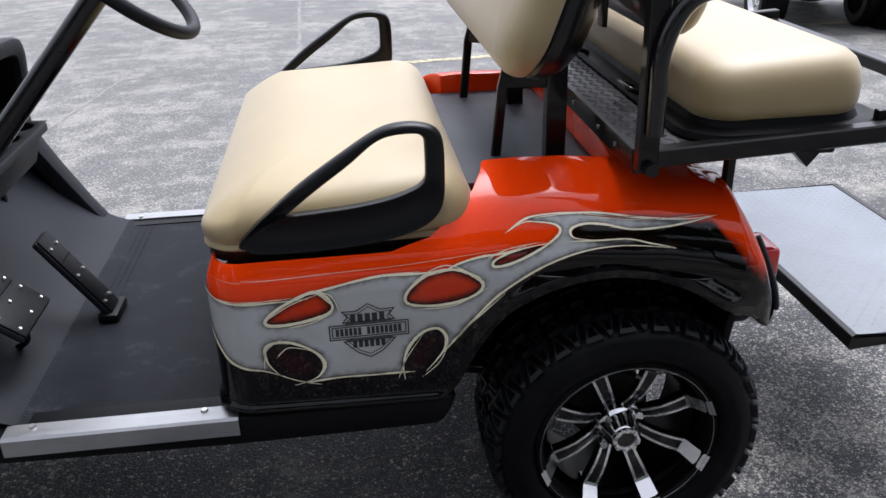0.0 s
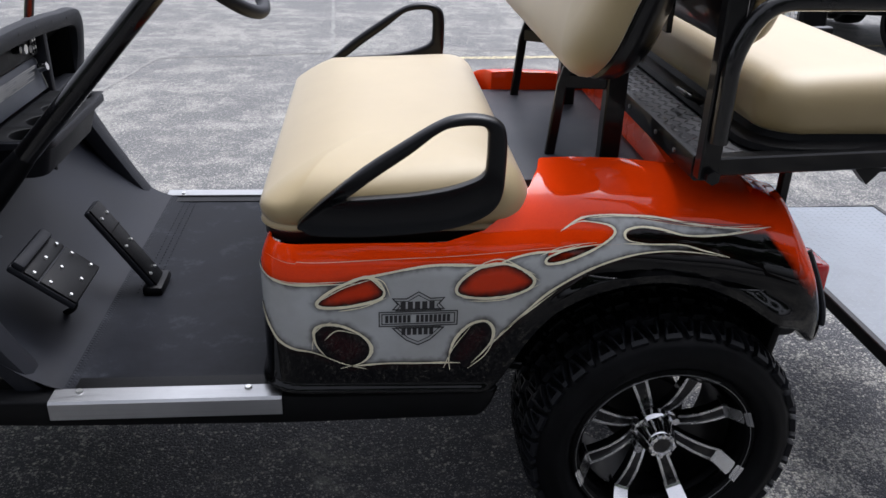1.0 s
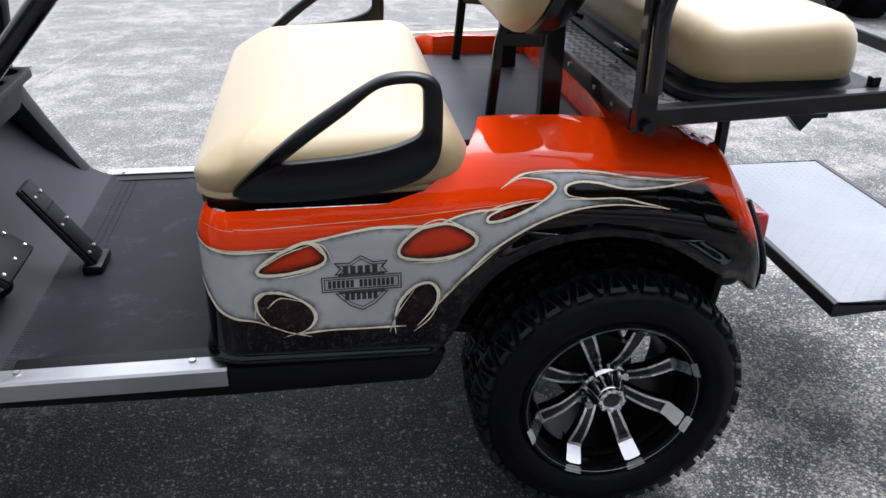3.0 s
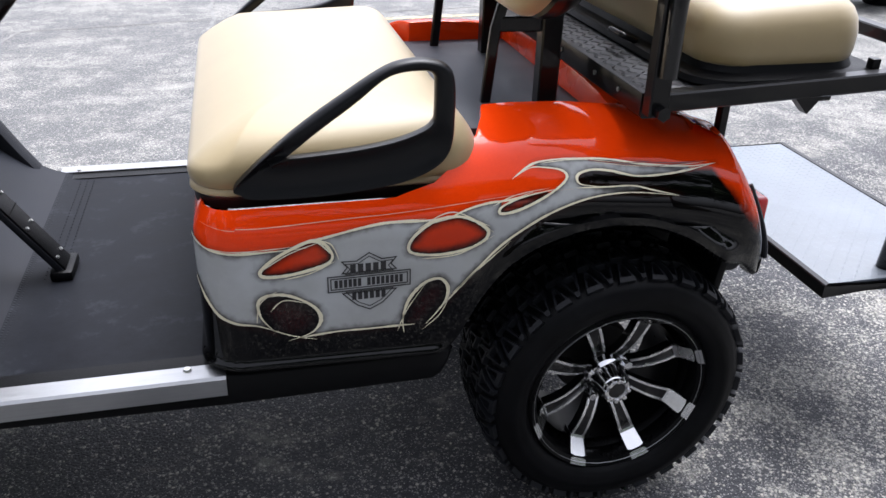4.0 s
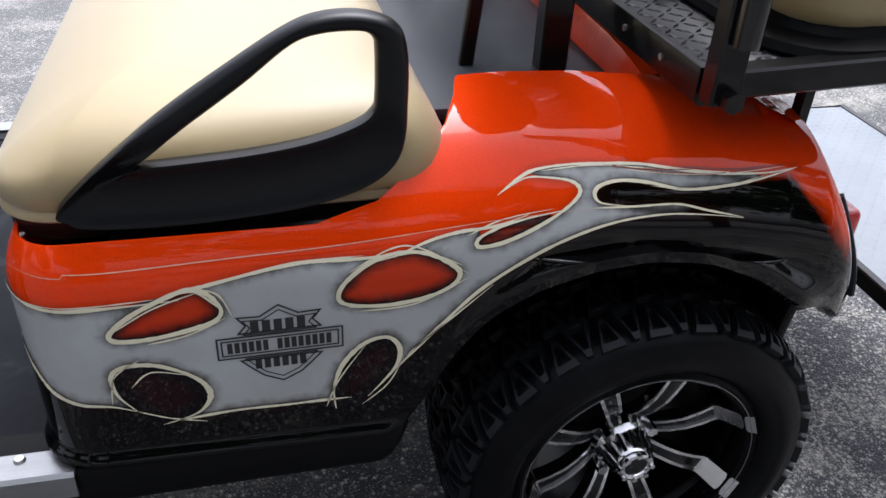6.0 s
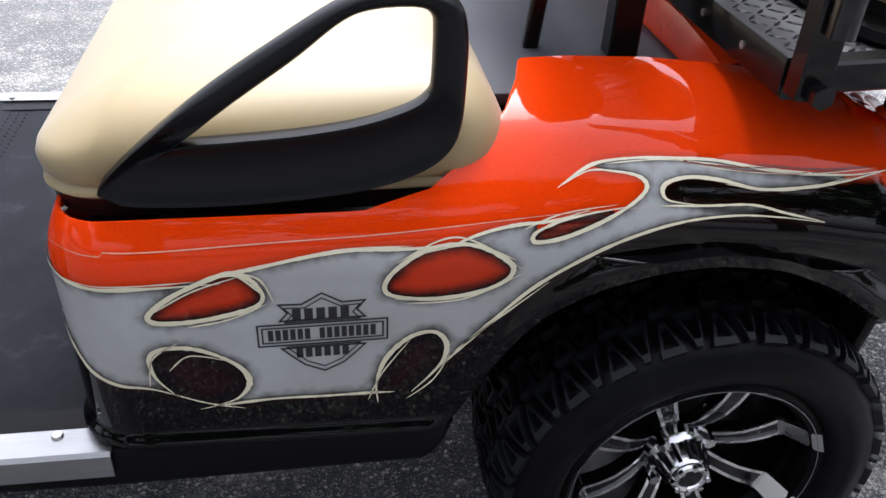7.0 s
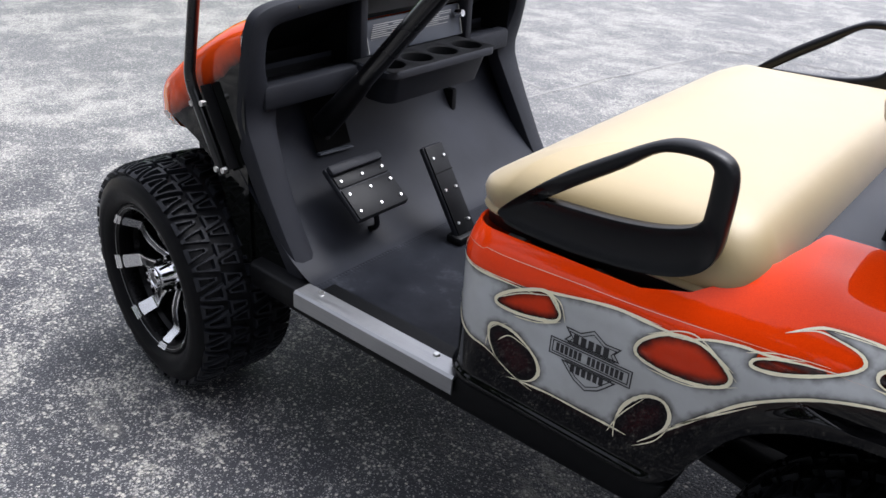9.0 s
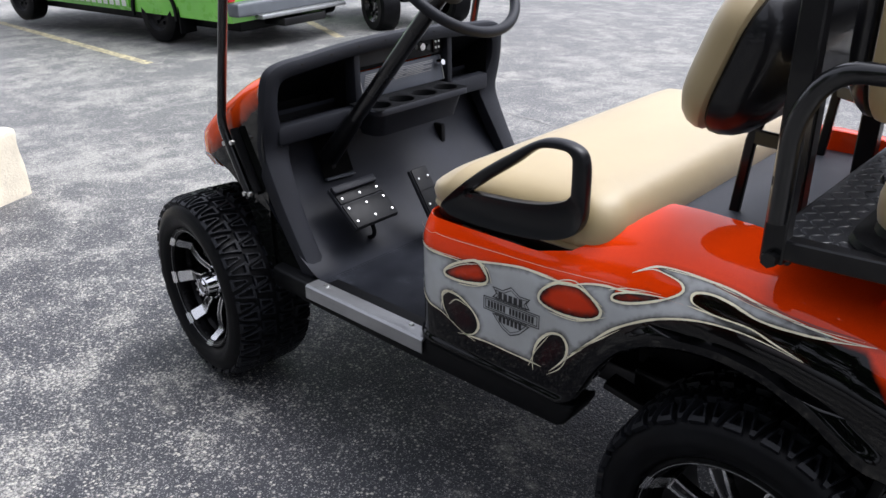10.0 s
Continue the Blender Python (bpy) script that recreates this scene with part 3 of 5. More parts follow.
def build_rear_body():
    verts, info, rows = [], [], None
    for x, y, nx, ny in body_columns():
        zt = body_top(x)
        zs = zt - RISE
        zb = float(np.interp(x, LOW_X, LOW_Z))
        lip = float(np.interp(x, LIP_X, LIP_IN))
        if x < 0.035 or x > 0.95:
            lip = min(lip, 0.02) if x < 0.035 else lip
        column = []
        tuck = 0.09 if 0.40 < x < 0.97 else 0.03
        flare = bulge(x, zb)
        for i, dz in ((tuck, 0.012), (0.03, 0.0), (0.008, -0.003), (0.0, 0.005)):
            column.append((i - flare * (i < 0.05), zb + dz))
        for z in np.concatenate([np.linspace(zb + 0.008, zb + 0.06, 26), np.linspace(zb + 0.064, max(zs, zb + 0.07), 24)]):
            column.append((-bulge(x, z), min(z, max(zs, zb + 0.02))))
        qmax = 1.0 if lip >= SHOULDER else math.sqrt(max(0, 1 - (1 - lip / SHOULDER) ** 2))
        for q in np.linspace(0, 1, 26)[1:]:
            s = math.sin(q * math.pi / 2 * (math.asin(qmax) / (math.pi / 2)))
            inset = SHOULDER * (1 - math.sqrt(max(0, 1 - s * s)))
            column.append((inset, zs + (body_top(x + nx * inset) - zs) * s if x > 0.9 else zs + RISE * s))
        last_i, last_z = column[-1]
        for k in range(1, 7):
            column.append((last_i + (max(lip, last_i) - last_i) * k / 6, last_z))
        e_i, e_z = column[-1]
        column += [(e_i + 0.004, e_z - 0.002), (e_i + 0.006, e_z - 0.008), (e_i + 0.006, e_z - 0.07)]
        for i, z in column:
            verts.append((x + nx * i, y + ny * i, z))
            info.append((x + nx * 0, z + (max(i, 0.0) if z > zs - 1e-6 else 0)))
        rows = len(column)
    n = len(verts) // rows
    faces = [(k * rows + j, (k + 1) * rows + j, (k + 1) * rows + j + 1, k * rows + j + 1) for k in range(n - 1) for j in range(rows - 1)]
    m = len(verts)
    verts += [(x, -y, z) for x, y, z in verts]
    faces += [tuple(m + i for i in f[::-1]) for f in faces]
    me = bpy.data.meshes.new("rear_body")
    me.from_pydata(verts, [], faces)
    d = flame_fields(np.array(info))
    for name, values in zip(("silver", "red", "dark", "over"), d):
        layer = me.attributes.new(name, "FLOAT", "POINT")
        layer.data.foreach_set("value", np.concatenate([values, values]).astype(np.float32))
    me.update()
    return P("rear_body", me, FLAME, label="glossy orange and black body shell with silver flame artwork")


rear_body = build_rear_body()


def surface(x, w, lift=0.0):
    i, z = profile_at(x, w)
    slope = max(0.0, min(1.0, i / SHOULDER))
    bend = FRONT + FRONT_R
    if x < bend:
        a = math.acos(max(-1, min(1, (bend - x) / FRONT_R)))
        return Vector((bend - (FRONT_R + lift) * math.cos(a), -(SIDE - FRONT_R) - (FRONT_R + lift) * math.sin(a), z))
    return Vector((x, -SIDE + i - (bulge(x, z) if i <= 0 else 0.0) - lift * (1 - 0.6 * slope), z + lift * slope))


def brush_stroke(points, width, closed=False, seed=0):
    """A hand-pulled pinstripe: a ribbon just proud of the paint, swelling and thinning."""
    bm = bmesh.new()
    n = len(points)
    prev = None
    total = n if closed else n - 1
    for k in range(n + (1 if closed else 0)):
        p = points[k % n]
        a, b = points[(k - 1) % n if closed else max(k - 1, 0)], points[(k + 1) % n if closed else min(k + 1, n - 1)]
        d = (b - a) / max(np.hypot(*(b - a)), 1e-9)
        s = np.array((-d[1], d[0]))
        t = (k % n) / total
        taper = 1.0 if closed else min(1.0, 0.12 + 5 * t, 0.12 + 3.2 * (1 - t))
        w = width * taper * 1.2 * (1 + 0.5 * noise.noise(Vector((5 * t, seed, 0))) + 0.28 * noise.noise(Vector((45 * t, seed, 4))))
        lift = 0.0009 if not closed else 0.0012
        row = [bm.verts.new(surface(*(p + s * w * f), lift)) for f in (-0.5, 0.0, 0.5)]
        if prev:
            bm.faces.new((prev[0], prev[1], row[1], row[0]))
            bm.faces.new((prev[1], prev[2], row[2], row[1]))
        prev = row
    return bm


WIDTHS = dict(front_top=0.004, top=0.0048, top_rise=0.0042, lower_front=0.0046, lower=0.0038, arch=0.0044, tendril=0.0036, loop=0.0048, crest=0.0042, crest_low=0.0046)
for number, name in enumerate(STROKES):
    P("pinstripe", brush_stroke(path_of(name, 14), WIDTHS[name], seed=number * 3.1), CREAM, rear_body)
for number, name in enumerate(OVALS):
    P("pinstripe", brush_stroke(spline(OVALS[name], 14, closed=name in ("oval_a", "oval_b")), 0.0048, name in ("oval_a", "oval_b"), 50 + number), CREAM, rear_body)
P("pinstripe", brush_stroke(spline([(-0.02, 0.752), (0.002, 0.743), (0.028, 0.737), (0.078, 0.734), (0.204, 0.740), (0.332, 0.746), (0.506, 0.7615), (0.62, 0.7665)], 20), 0.0013, seed=9), simple("pale_pinstripe", (0.75, 0.42, 0.28), 0.4, 0, 0.5), rear_body)
for a, b in (((0.135, 0.694), (0.19, 0.668)), ((0.36, 0.716), (0.465, 0.70)), ((0.33, 0.655), (0.45, 0.668))):
    mid = ((a[0] + b[0]) / 2, (a[1] + b[1]) / 2 + (0.016 if a[1] > b[1] else -0.008))
    P("pinstripe", brush_stroke(spline([a, mid, b], 12), 0.0022, seed=a[0] * 77), CREAM, rear_body)


# looser second passes of the lining brush
for k, (pts, wide) in enumerate((([(0.070, 0.652), (0.115, 0.679), (0.168, 0.697)], 0.0016), ([(0.158, 0.703), (0.186, 0.691), (0.199, 0.660)], 0.0018), ([(0.104, 0.631), (0.150, 0.639), (0.192, 0.658)], 0.0017),
                                ([(0.078, 0.570), (0.102, 0.590), (0.142, 0.580)], 0.0016), ([(0.074, 0.536), (0.112, 0.517), (0.156, 0.504)], 0.0017), ([(0.054, 0.548), (0.062, 0.588), (0.092, 0.610)], 0.0015),
                                ([(0.332, 0.704), (0.398, 0.736), (0.472, 0.688)], 0.0017), ([(0.342, 0.648), (0.410, 0.651), (0.474, 0.682)], 0.0018), ([(0.300, 0.503), (0.317, 0.546), (0.350, 0.596)], 0.0016),
                                ([(0.345, 0.500), (0.378, 0.530), (0.398, 0.572)], 0.0015), ([(0.400, 0.572), (0.436, 0.606), (0.505, 0.668)], 0.0017), ([(0.470, 0.742), (0.512, 0.762), (0.575, 0.772)], 0.0015),
                                ([(0.56, 0.834), (0.63, 0.838), (0.72, 0.824)], 0.0015), ([(0.70, 0.798), (0.78, 0.786), (0.87, 0.808)], 0.0015), ([(0.19, 0.709), (0.27, 0.726), (0.35, 0.727)], 0.0014), ([(-0.02, 0.695), (0.05, 0.690), (0.12, 0.692)], 0.0014))):
    P("pinstripe", brush_stroke(spline(pts, 14), wide, seed=120 + 3.7 * k), CREAM, rear_body)


for k, pts in enumerate(([(0.70, 0.822), (0.78, 0.812), (0.86, 0.818)], [(0.74, 0.828), (0.82, 0.819), (0.90, 0.826)], [(0.64, 0.838), (0.70, 0.826), (0.76, 0.822)])):
    P("airbrush_streak", brush_stroke(spline(pts, 14), 0.0026, seed=70 + k), SMOKE, rear_body)
P("airbrush_streak", brush_stroke(spline([(0.66, 0.8295), (0.74, 0.815), (0.82, 0.8125), (0.90, 0.8225)], 14), 0.0012, seed=81), CREAM, rear_body)


# the emblem: a plain bar over a shield, with blocks in place of letters
def emblem_bar(corners, lift=0.0008):
    bm = bmesh.new()
    bm.faces.new([bm.verts.new(surface(x, w, lift)) for x, w in corners])
    return bm


def outline(points, width, lift=0.0008):
    p = np.array(points, float)
    bm = bmesh.new()
    n = len(p)
    inner, outer = [], []
    for k in range(n):
        a, b, c = p[k - 1], p[k], p[(k + 1) % n]
        d1, d2 = (b - a) / np.hypot(*(b - a)), (c - b) / np.hypot(*(c - b))
        m = np.array((-d1[1] - d2[1], d1[0] + d2[0]))
        m = m / max(np.hypot(*m), 1e-6)
        f = width / 2 / max(0.4, m @ np.array((-d1[1], d1[0])))
        inner.append(bm.verts.new(surface(*(b + m * f), lift)))
        outer.append(bm.verts.new(surface(*(b - m * f), lift)))
    for k in range(n):
        j = (k + 1) % n
        bm.faces.new((inner[k], inner[j], outer[j], outer[k]))
    return bm


EX, EW = 0.2505, 0.613          # the emblem's middle


def at_emblem(points, scale=1.0):
    return [(EX + scale * x, EW + scale * z + 0.014 * x) for x, z in points]


emblem = P("emblem", outline(at_emblem([(-0.072, 0.015), (0.072, 0.015), (0.072, -0.015), (-0.072, -0.015)]), 0.0022), INK, rear_body, "black bar-and-shield emblem")
P("emblem_bar", outline(at_emblem([(-0.067, 0.0105), (0.067, 0.0105), (0.067, -0.0105), (-0.067, -0.0105)]), 0.002), INK, rear_body)
for s, wd in ((1.0, 0.0022), (0.88, 0.0016)):
    P("emblem_shield", outline(at_emblem([(-0.047, 0.020), (-0.038, 0.031), (-0.047, 0.043), (-0.022, 0.042), (0.0, 0.056), (0.022, 0.042), (0.047, 0.043), (0.038, 0.031), (0.047, 0.020)], s), wd), INK, rear_body)
    P("emblem_shield", outline(at_emblem([(0.047, -0.020), (0.036, -0.032), (0.022, -0.046), (0.0, -0.057), (-0.022, -0.046), (-0.036, -0.032), (-0.047, -0.020)], s), wd), INK, rear_body)
for row, (z, h, span, count) in enumerate(((0.0285, 0.0155, 0.066, 5), (0.0, 0.0155, 0.122, 15), (-0.0275, 0.0145, 0.062, 6))):
    for k in range(count):
        if count == 15 and k == 6:
            continue
        x0 = -span / 2 + span * k / count
        x1 = x0 + span / count * 0.72
        P("emblem_block", emblem_bar(at_emblem([(x0, z - h / 2), (x1, z - h / 2), (x1, z + h / 2), (x0, z + h / 2)])), INK, rear_body)

# inner wheel housings and the bed between the fenders
for s in (-1, 1):
    bm = box((0.40, s * 0.235 - 0.006, 0.42), (1.0, s * 0.235 + 0.006, 0.765))
    xs = np.linspace(0.405, 0.985, 22)
    arch = [(x, float(np.interp(x, LOW_X, LOW_Z)) + 0.03) for x in xs]
    for (xa, za), (xb, zb) in zip(arch, arch[1:]):
        bm.faces.new([bm.verts.new(q) for q in ((xa, s * 0.24, za), (xb, s * 0.24, zb), (xb, s * 0.46, zb), (xa, s * 0.46, za))])
    P("wheel_housing", bm, DARK_PLASTIC, label="black inner wheel housing")
P("bag_floor", box((0.452, -0.338, 0.795), (0.79, 0.338, 0.812), 0.003), GREY_PLASTIC, label="grey moulded bag floor behind the seat")
P("rear_panel", loft([[(x, y, z - f * max(0.0, z - 0.80)) for y, f in ((-0.342, 0.3), (-0.29, 0.15), (-0.21, 0.03), (-0.1, 0.0), (0.1, 0.0), (0.21, 0.03), (0.29, 0.15), (0.342, 0.3))] for x, z in ((0.744, 0.800), (0.746, 0.842), (0.752, 0.862), (0.772, 0.869), (0.84, 0.858), (0.90, 0.832), (0.97, 0.79), (1.01, 0.75), (1.03, 0.70), (1.035, 0.55))], closed=False, caps=False), ORANGE)

# -- chassis, sills and floor --
ROCKER = ((-0.606, 0.512, 0.392), (-0.596, 0.521, 0.386), (-0.43, 0.523, 0.380), (0.0, 0.525, 0.374), (0.37, 0.525, 0.378), (0.384, 0.524, 0.386), (0.398, 0.521, 0.406), (0.409, 0.514, 0.430))


def rocker_ring(x, y, low, s):
    """A section of the rocker: a rounded lower edge, a shallow groove and a flat top under the body."""
    return [(x, s * q, z) for q, z in ((y - 0.075, low), (y - 0.010, low), (y - 0.003, low + 0.004), (y, low + 0.012), (y, 0.436), (y - 0.003, 0.440), (y - 0.012, 0.4425), (y - 0.075, 0.4425))]


bm = loft([rocker_ring(*r, -1) for r in ROCKER])
P("rocker_panel", bm, DARK_PLASTIC, label="black plastic rocker panel")
bm = loft([rocker_ring(*r, 1) for r in ROCKER])
P("rocker_panel", bm, DARK_PLASTIC, label="black plastic rocker panel")
bm = box((0.42, -0.30, 0.36), (1.05, 0.30, 0.44), 0.01)
join_bm(bm, box((-0.9, -0.26, 0.34), (0.42, 0.26, 0.40), 0.01))
join_bm(bm, bar([(0.763, -0.36, 0.29), (0.763, 0.36, 0.29)], 0.07, 0.07, radius=0))
join_bm(bm, bar([(-0.913, -0.36, 0.30), (-0.913, 0.36, 0.30)], 0.05, 0.05, radius=0))
for s in (-1, 1):
    join_bm(bm, bar([(0.38, s * 0.33, 0.40), (0.763, s * 0.33, 0.33), (1.03, s * 0.33, 0.46)], 0.05, 0.02))
    join_bm(bm, tube([(0.70, s * 0.27, 0.31), (0.66, s * 0.27, 0.60)], 0.026))
P("chassis", bm, BLACK_POWDER, label="black steel frame, axles and leaf springs")

for s in (-1, 1):
    plate = P("sill_plate", sweep([(-0.438, 0, 0), (-0.008, 0, 0)], [(0.488 * -s, 0.446), (0.529 * -s, 0.4465), (0.534 * -s, 0.442), (0.5345 * -s, 0.408), (0.532 * -s, 0.406), (0.530 * -s, 0.438), (0.488 * -s, 0.4435)]), ALUMINIUM, label="brushed aluminium sill plate")
    for x in (-0.39, -0.074):
        P("screw", disc(0.0075, 0.004, pose(x, s * 0.499, 0.4485), 12, 0.002), BOLT, plate)

TOE = spline([(0.0, 0.440), (-0.30, 0.440), (-0.40, 0.442), (-0.46, 0.460), (-0.53, 0.511), (-0.655, 0.640), (-0.70, 0.76), (-0.705, 0.84)], 6)
rows = [[(x, y, z) for x, z in TOE] for y in np.linspace(-0.489, 0.489, 9)]
cut = 15
P("floor_mat", loft([r[:cut] for r in rows], closed=False, caps=False), MAT, label="black rubber floor mat with scuffs and small studs")
P("toe_board", loft([r[cut - 1:] for r in rows], closed=False, caps=False), TOE_BOARD, label="smooth black sloping toe board")
rows = [[(x, y, z - 0.012) for x, z in TOE] for y in (-0.483, 0.483)]
P("floor_pan", loft(rows, closed=False, caps=False), DARK_PLASTIC)
# rows of small studs on the mat
bm = bmesh.new()
for x in np.arange(-0.395, -0.33, 0.0165):
    for y in np.arange(-0.10, 0.46, 0.0165):
        join = [bm.verts.new((x + dx, y + dy, 0.4405 + dz)) for dx, dy, dz in ((-0.0022, -0.0022, 0), (0.0022, -0.0022, 0), (0.0022, 0.0022, 0), (-0.0022, 0.0022, 0), (0, 0, 0.0013))]
        for i in range(4):
            bm.faces.new((join[i], join[(i + 1) % 4], join[4]))
tagged(P("mat_studs", bm, MAT, smooth=False), kind="stuff")


# -- front cowl and dashboard --
def cowl_section(x, half, low, side, crown):
    pts = [(x, -half + 0.02, low)]
    for z in np.linspace(low + 0.01, side - 0.05, 6):
        pts.append((x, -half, z))
    for a in np.linspace(0, 1, 7)[1:]:
        pts.append((x, -half + 0.06 * (1 - math.cos(a * math.pi / 2)), side - 0.05 + 0.05 * math.sin(a * math.pi / 2)))
    for f in np.linspace(0, 1, 8)[1:]:
        y = (-half + 0.06) * (1 - f)
        pts.append((x, y, side + (crown - side) * (1 - (1 - f) ** 2)))
    return pts + [(x, -y, z) for _, y, z in pts[-2::-1]]


bm = loft([cowl_section(*r) for r in ((-0.63, 0.487, 0.40, 0.972, 1.01), (-0.67, 0.489, 0.42, 0.956, 1.0), (-0.70, 0.490, 0.52, 0.942, 0.988), (-0.735, 0.491, 0.62, 0.922, 0.972), (-0.80, 0.493, 0.665, 0.882, 0.94), (-0.86, 0.494, 0.69, 0.842, 0.91),
                                         (-0.915, 0.488, 0.70, 0.805, 0.875), (-0.98, 0.455, 0.67, 0.765, 0.83), (-1.06, 0.38, 0.60, 0.70, 0.76), (-1.14, 0.23, 0.52, 0.65, 0.70), (-1.19, 0.12, 0.50, 0.60, 0.63))], closed=False, caps=False)
P("front_cowl", bm, COWL, label="glossy front cowl, orange fading into black")
for s in (-1, 1):
    P("front_wheel_housing", box((-1.15, s * 0.24 - 0.01, 0.40), (-0.64, s * 0.24 + 0.01, 0.68), 0.005), DARK_PLASTIC)
for s in (-1, 1):
    # side flank below the cowl, down to the rocker
    rows = [[(x, s * y, z) for x, z in ((-0.50, 0.432), (-0.60, 0.432), (-0.665, 0.47), (-0.715, 0.60), (-0.725, 0.66))] for y in (0.470, 0.488)]
    bm = bmesh.new()
    ring = [(-0.492, 0.43), (-0.62, 0.43), (-0.675, 0.48), (-0.715, 0.58), (-0.73, 0.68), (-0.68, 0.86), (-0.64, 0.86), (-0.645, 0.75)]
    bmv = [[bm.verts.new((x, s * y, z)) for x, z in ring] for y in (0.468, 0.480)]
    bm.faces.new(bmv[0])
    bm.faces.new(bmv[1][::-1])
    for i in range(len(ring)):
        j = (i + 1) % len(ring)
        bm.faces.new((bmv[0][i], bmv[0][j], bmv[1][j], bmv[1][i]))
    P("side_flank", bm, COWL)

dash = P("dashboard", box((-0.66, -0.442, 0.768), (-0.615, 0.442, 0.824), 0.012), BLACK_PLASTIC, label="black grained plastic dashboard with open bins")


# the moulded frame: up one leg, over the brow and down the other
FRAME = [(0.405, 0.486, 0.405, 0.428), (0.52, 0.488, 0.52, 0.425), (0.62, 0.489, 0.62, 0.418), (0.70, 0.489, 0.70, 0.406), (0.755, 0.489, 0.752, 0.396), (0.80, 0.489, 0.795, 0.420), (0.85, 0.4885, 0.845, 0.436), (0.905, 0.484, 0.885, 0.436),
         (0.946, 0.474, 0.912, 0.430), (0.966, 0.450, 0.926, 0.415), (0.976, 0.405, 0.932, 0.39)]
FRAME += [(0.998 - 0.155 * y * y, y, 0.955 - 0.155 * y * y, y) for y in (0.34, 0.27, 0.20, 0.13, 0.065, 0.0)]
FRAME += [(zo, -yo, zi, -yi) for zo, yo, zi, yi in FRAME[-2::-1]]
FRAME = [(zo + 0.022 * smooth((zo - 0.55) / 0.2), yo + 0.02 * smooth((yo - 0.3) / 0.15), zi + 0.022 * smooth((zi - 0.55) / 0.2), yi + 0.02 * smooth((yi - 0.3) / 0.15)) for zo, yo, zi, yi in FRAME]


def frame_x(z):
    return float(np.interp(z, (0.405, 0.52, 0.62, 0.70, 0.745, 0.775, 0.82, 0.88, 0.95, 1.0), (-0.440, -0.514, -0.570, -0.610, -0.628, -0.630, -0.621, -0.611, -0.602, -0.598)))


rows = []
for zo, yo, zi, yi in spline(FRAME, 3):
    xo, xi = frame_x(zo), frame_x(zi)
    o, i = np.array((yo, zo)), np.array((yi, zi))
    d = i - o
    q = lambda f: o + d * f
    back = 0.045 if zo < 0.7 else 0.024
    rows.append([(xo - back, *o), (xo - 0.012, *o), (xo - 0.002, *q(0.08)), (xo + 0.003, *q(0.3)), (xi + 0.003, *q(0.75)), (xi - 0.003, *q(0.95)), (xi - 0.014, *i), (xi - 0.045, *i)])
P("frame", loft(rows), BLACK_PLASTIC, dash, "black grained dashboard surround")
for y in np.linspace(-0.36, 0.36, 8):
    P("rivet", disc(0.004, 0.004, pose(-0.5965, y, 1.004 - 0.155 * y * y, 0, 90, 0), 8, 0.001), BLACK_GLOSS, dash)
for s in (-1, 1):
    # dark inner side of the footwell
    bm = bmesh.new()
    ring = [(-0.48, 0.435), (-0.55, 0.505), (-0.66, 0.635), (-0.70, 0.76), (-0.66, 0.76), (-0.62, 0.70)]
    bm.faces.new([bm.verts.new((x, s * 0.455, z)) for x, z in ring])
    P("footwell_side", bm, DARK_PLASTIC, dash)
for y in (-0.15, 0.245):
    P("divider", box((-0.66, y - 0.012, 0.81), (-0.612, y + 0.012, 1.003), 0.006), BLACK_PLASTIC, dash)
for y0, y1 in ((-0.44, -0.15), (0.245, 0.44)):
    bm = bmesh.new()
    c = [(-0.625, y0, 0.822), (-0.625, y1, 0.822), (-0.622, y1, 0.987 - 0.155 * y1 * y1), (-0.622, y0, 0.987 - 0.155 * y0 * y0), (-0.77, y0 + 0.03, 0.80), (-0.77, y1 - 0.03, 0.80), (-0.77, y1 - 0.03, 0.845), (-0.77, y0 + 0.03, 0.845)]
    v = [bm.verts.new(p) for p in c]
    for f in ((0, 1, 5, 4), (1, 2, 6, 5), (2, 3, 7, 6), (3, 0, 4, 7), (4, 5, 6, 7)):
        bm.faces.new([v[i] for i in f])
    P("open_bin", bm, DARK_PLASTIC, dash, "deep open dashboard bin")
# centre stack: switch panel above, notice plate below
P("switch_panel", box((-0.655, -0.14, 0.92), (-0.632, 0.235, 0.992), 0.005), DARK_PLASTIC, dash)
P("cubby", box((-0.634, -0.125, 0.932), (-0.630, 0.055, 0.982), 0.0), simple("cubby_black", (0.004, 0.004, 0.004), 0.8), dash)
for k, (y, z, r) in enumerate(((0.095, 0.96, 0.010), (0.125, 0.955, 0.013), (0.125, 0.978, 0.007), (0.150, 0.95, 0.011))):
    P("key_switch", disc(r, 0.018, pose(-0.624, y, z, 0, 90, 0), 14, 0.002), BOLT if k == 1 else BLACK_GLOSS, dash)
P("charge_gauge", box((-0.634, 0.185, 0.928), (-0.627, 0.215, 0.986), 0.002), BLACK_GLOSS, dash)
for k in range(6):
    for y in (0.193, 0.207):
        P("gauge_lamp", disc(0.0035, 0.003, pose(-0.6255, y, 0.934 + k * 0.009, 0, 90, 0), 8), BOLT if k % 2 else DARK_PLASTIC, dash)
tilt = Matrix.Rotation(radians(-14), 4, "Y")
P("notice_plate", box((-0.640, -0.130, 0.835), (-0.632, 0.232, 0.915), 0.003, tilt), GREY_PLASTIC, dash, "dark notice plate with rows of small light print")
PRINT = simple("plate_print", (0.26, 0.26, 0.25), 0.6)
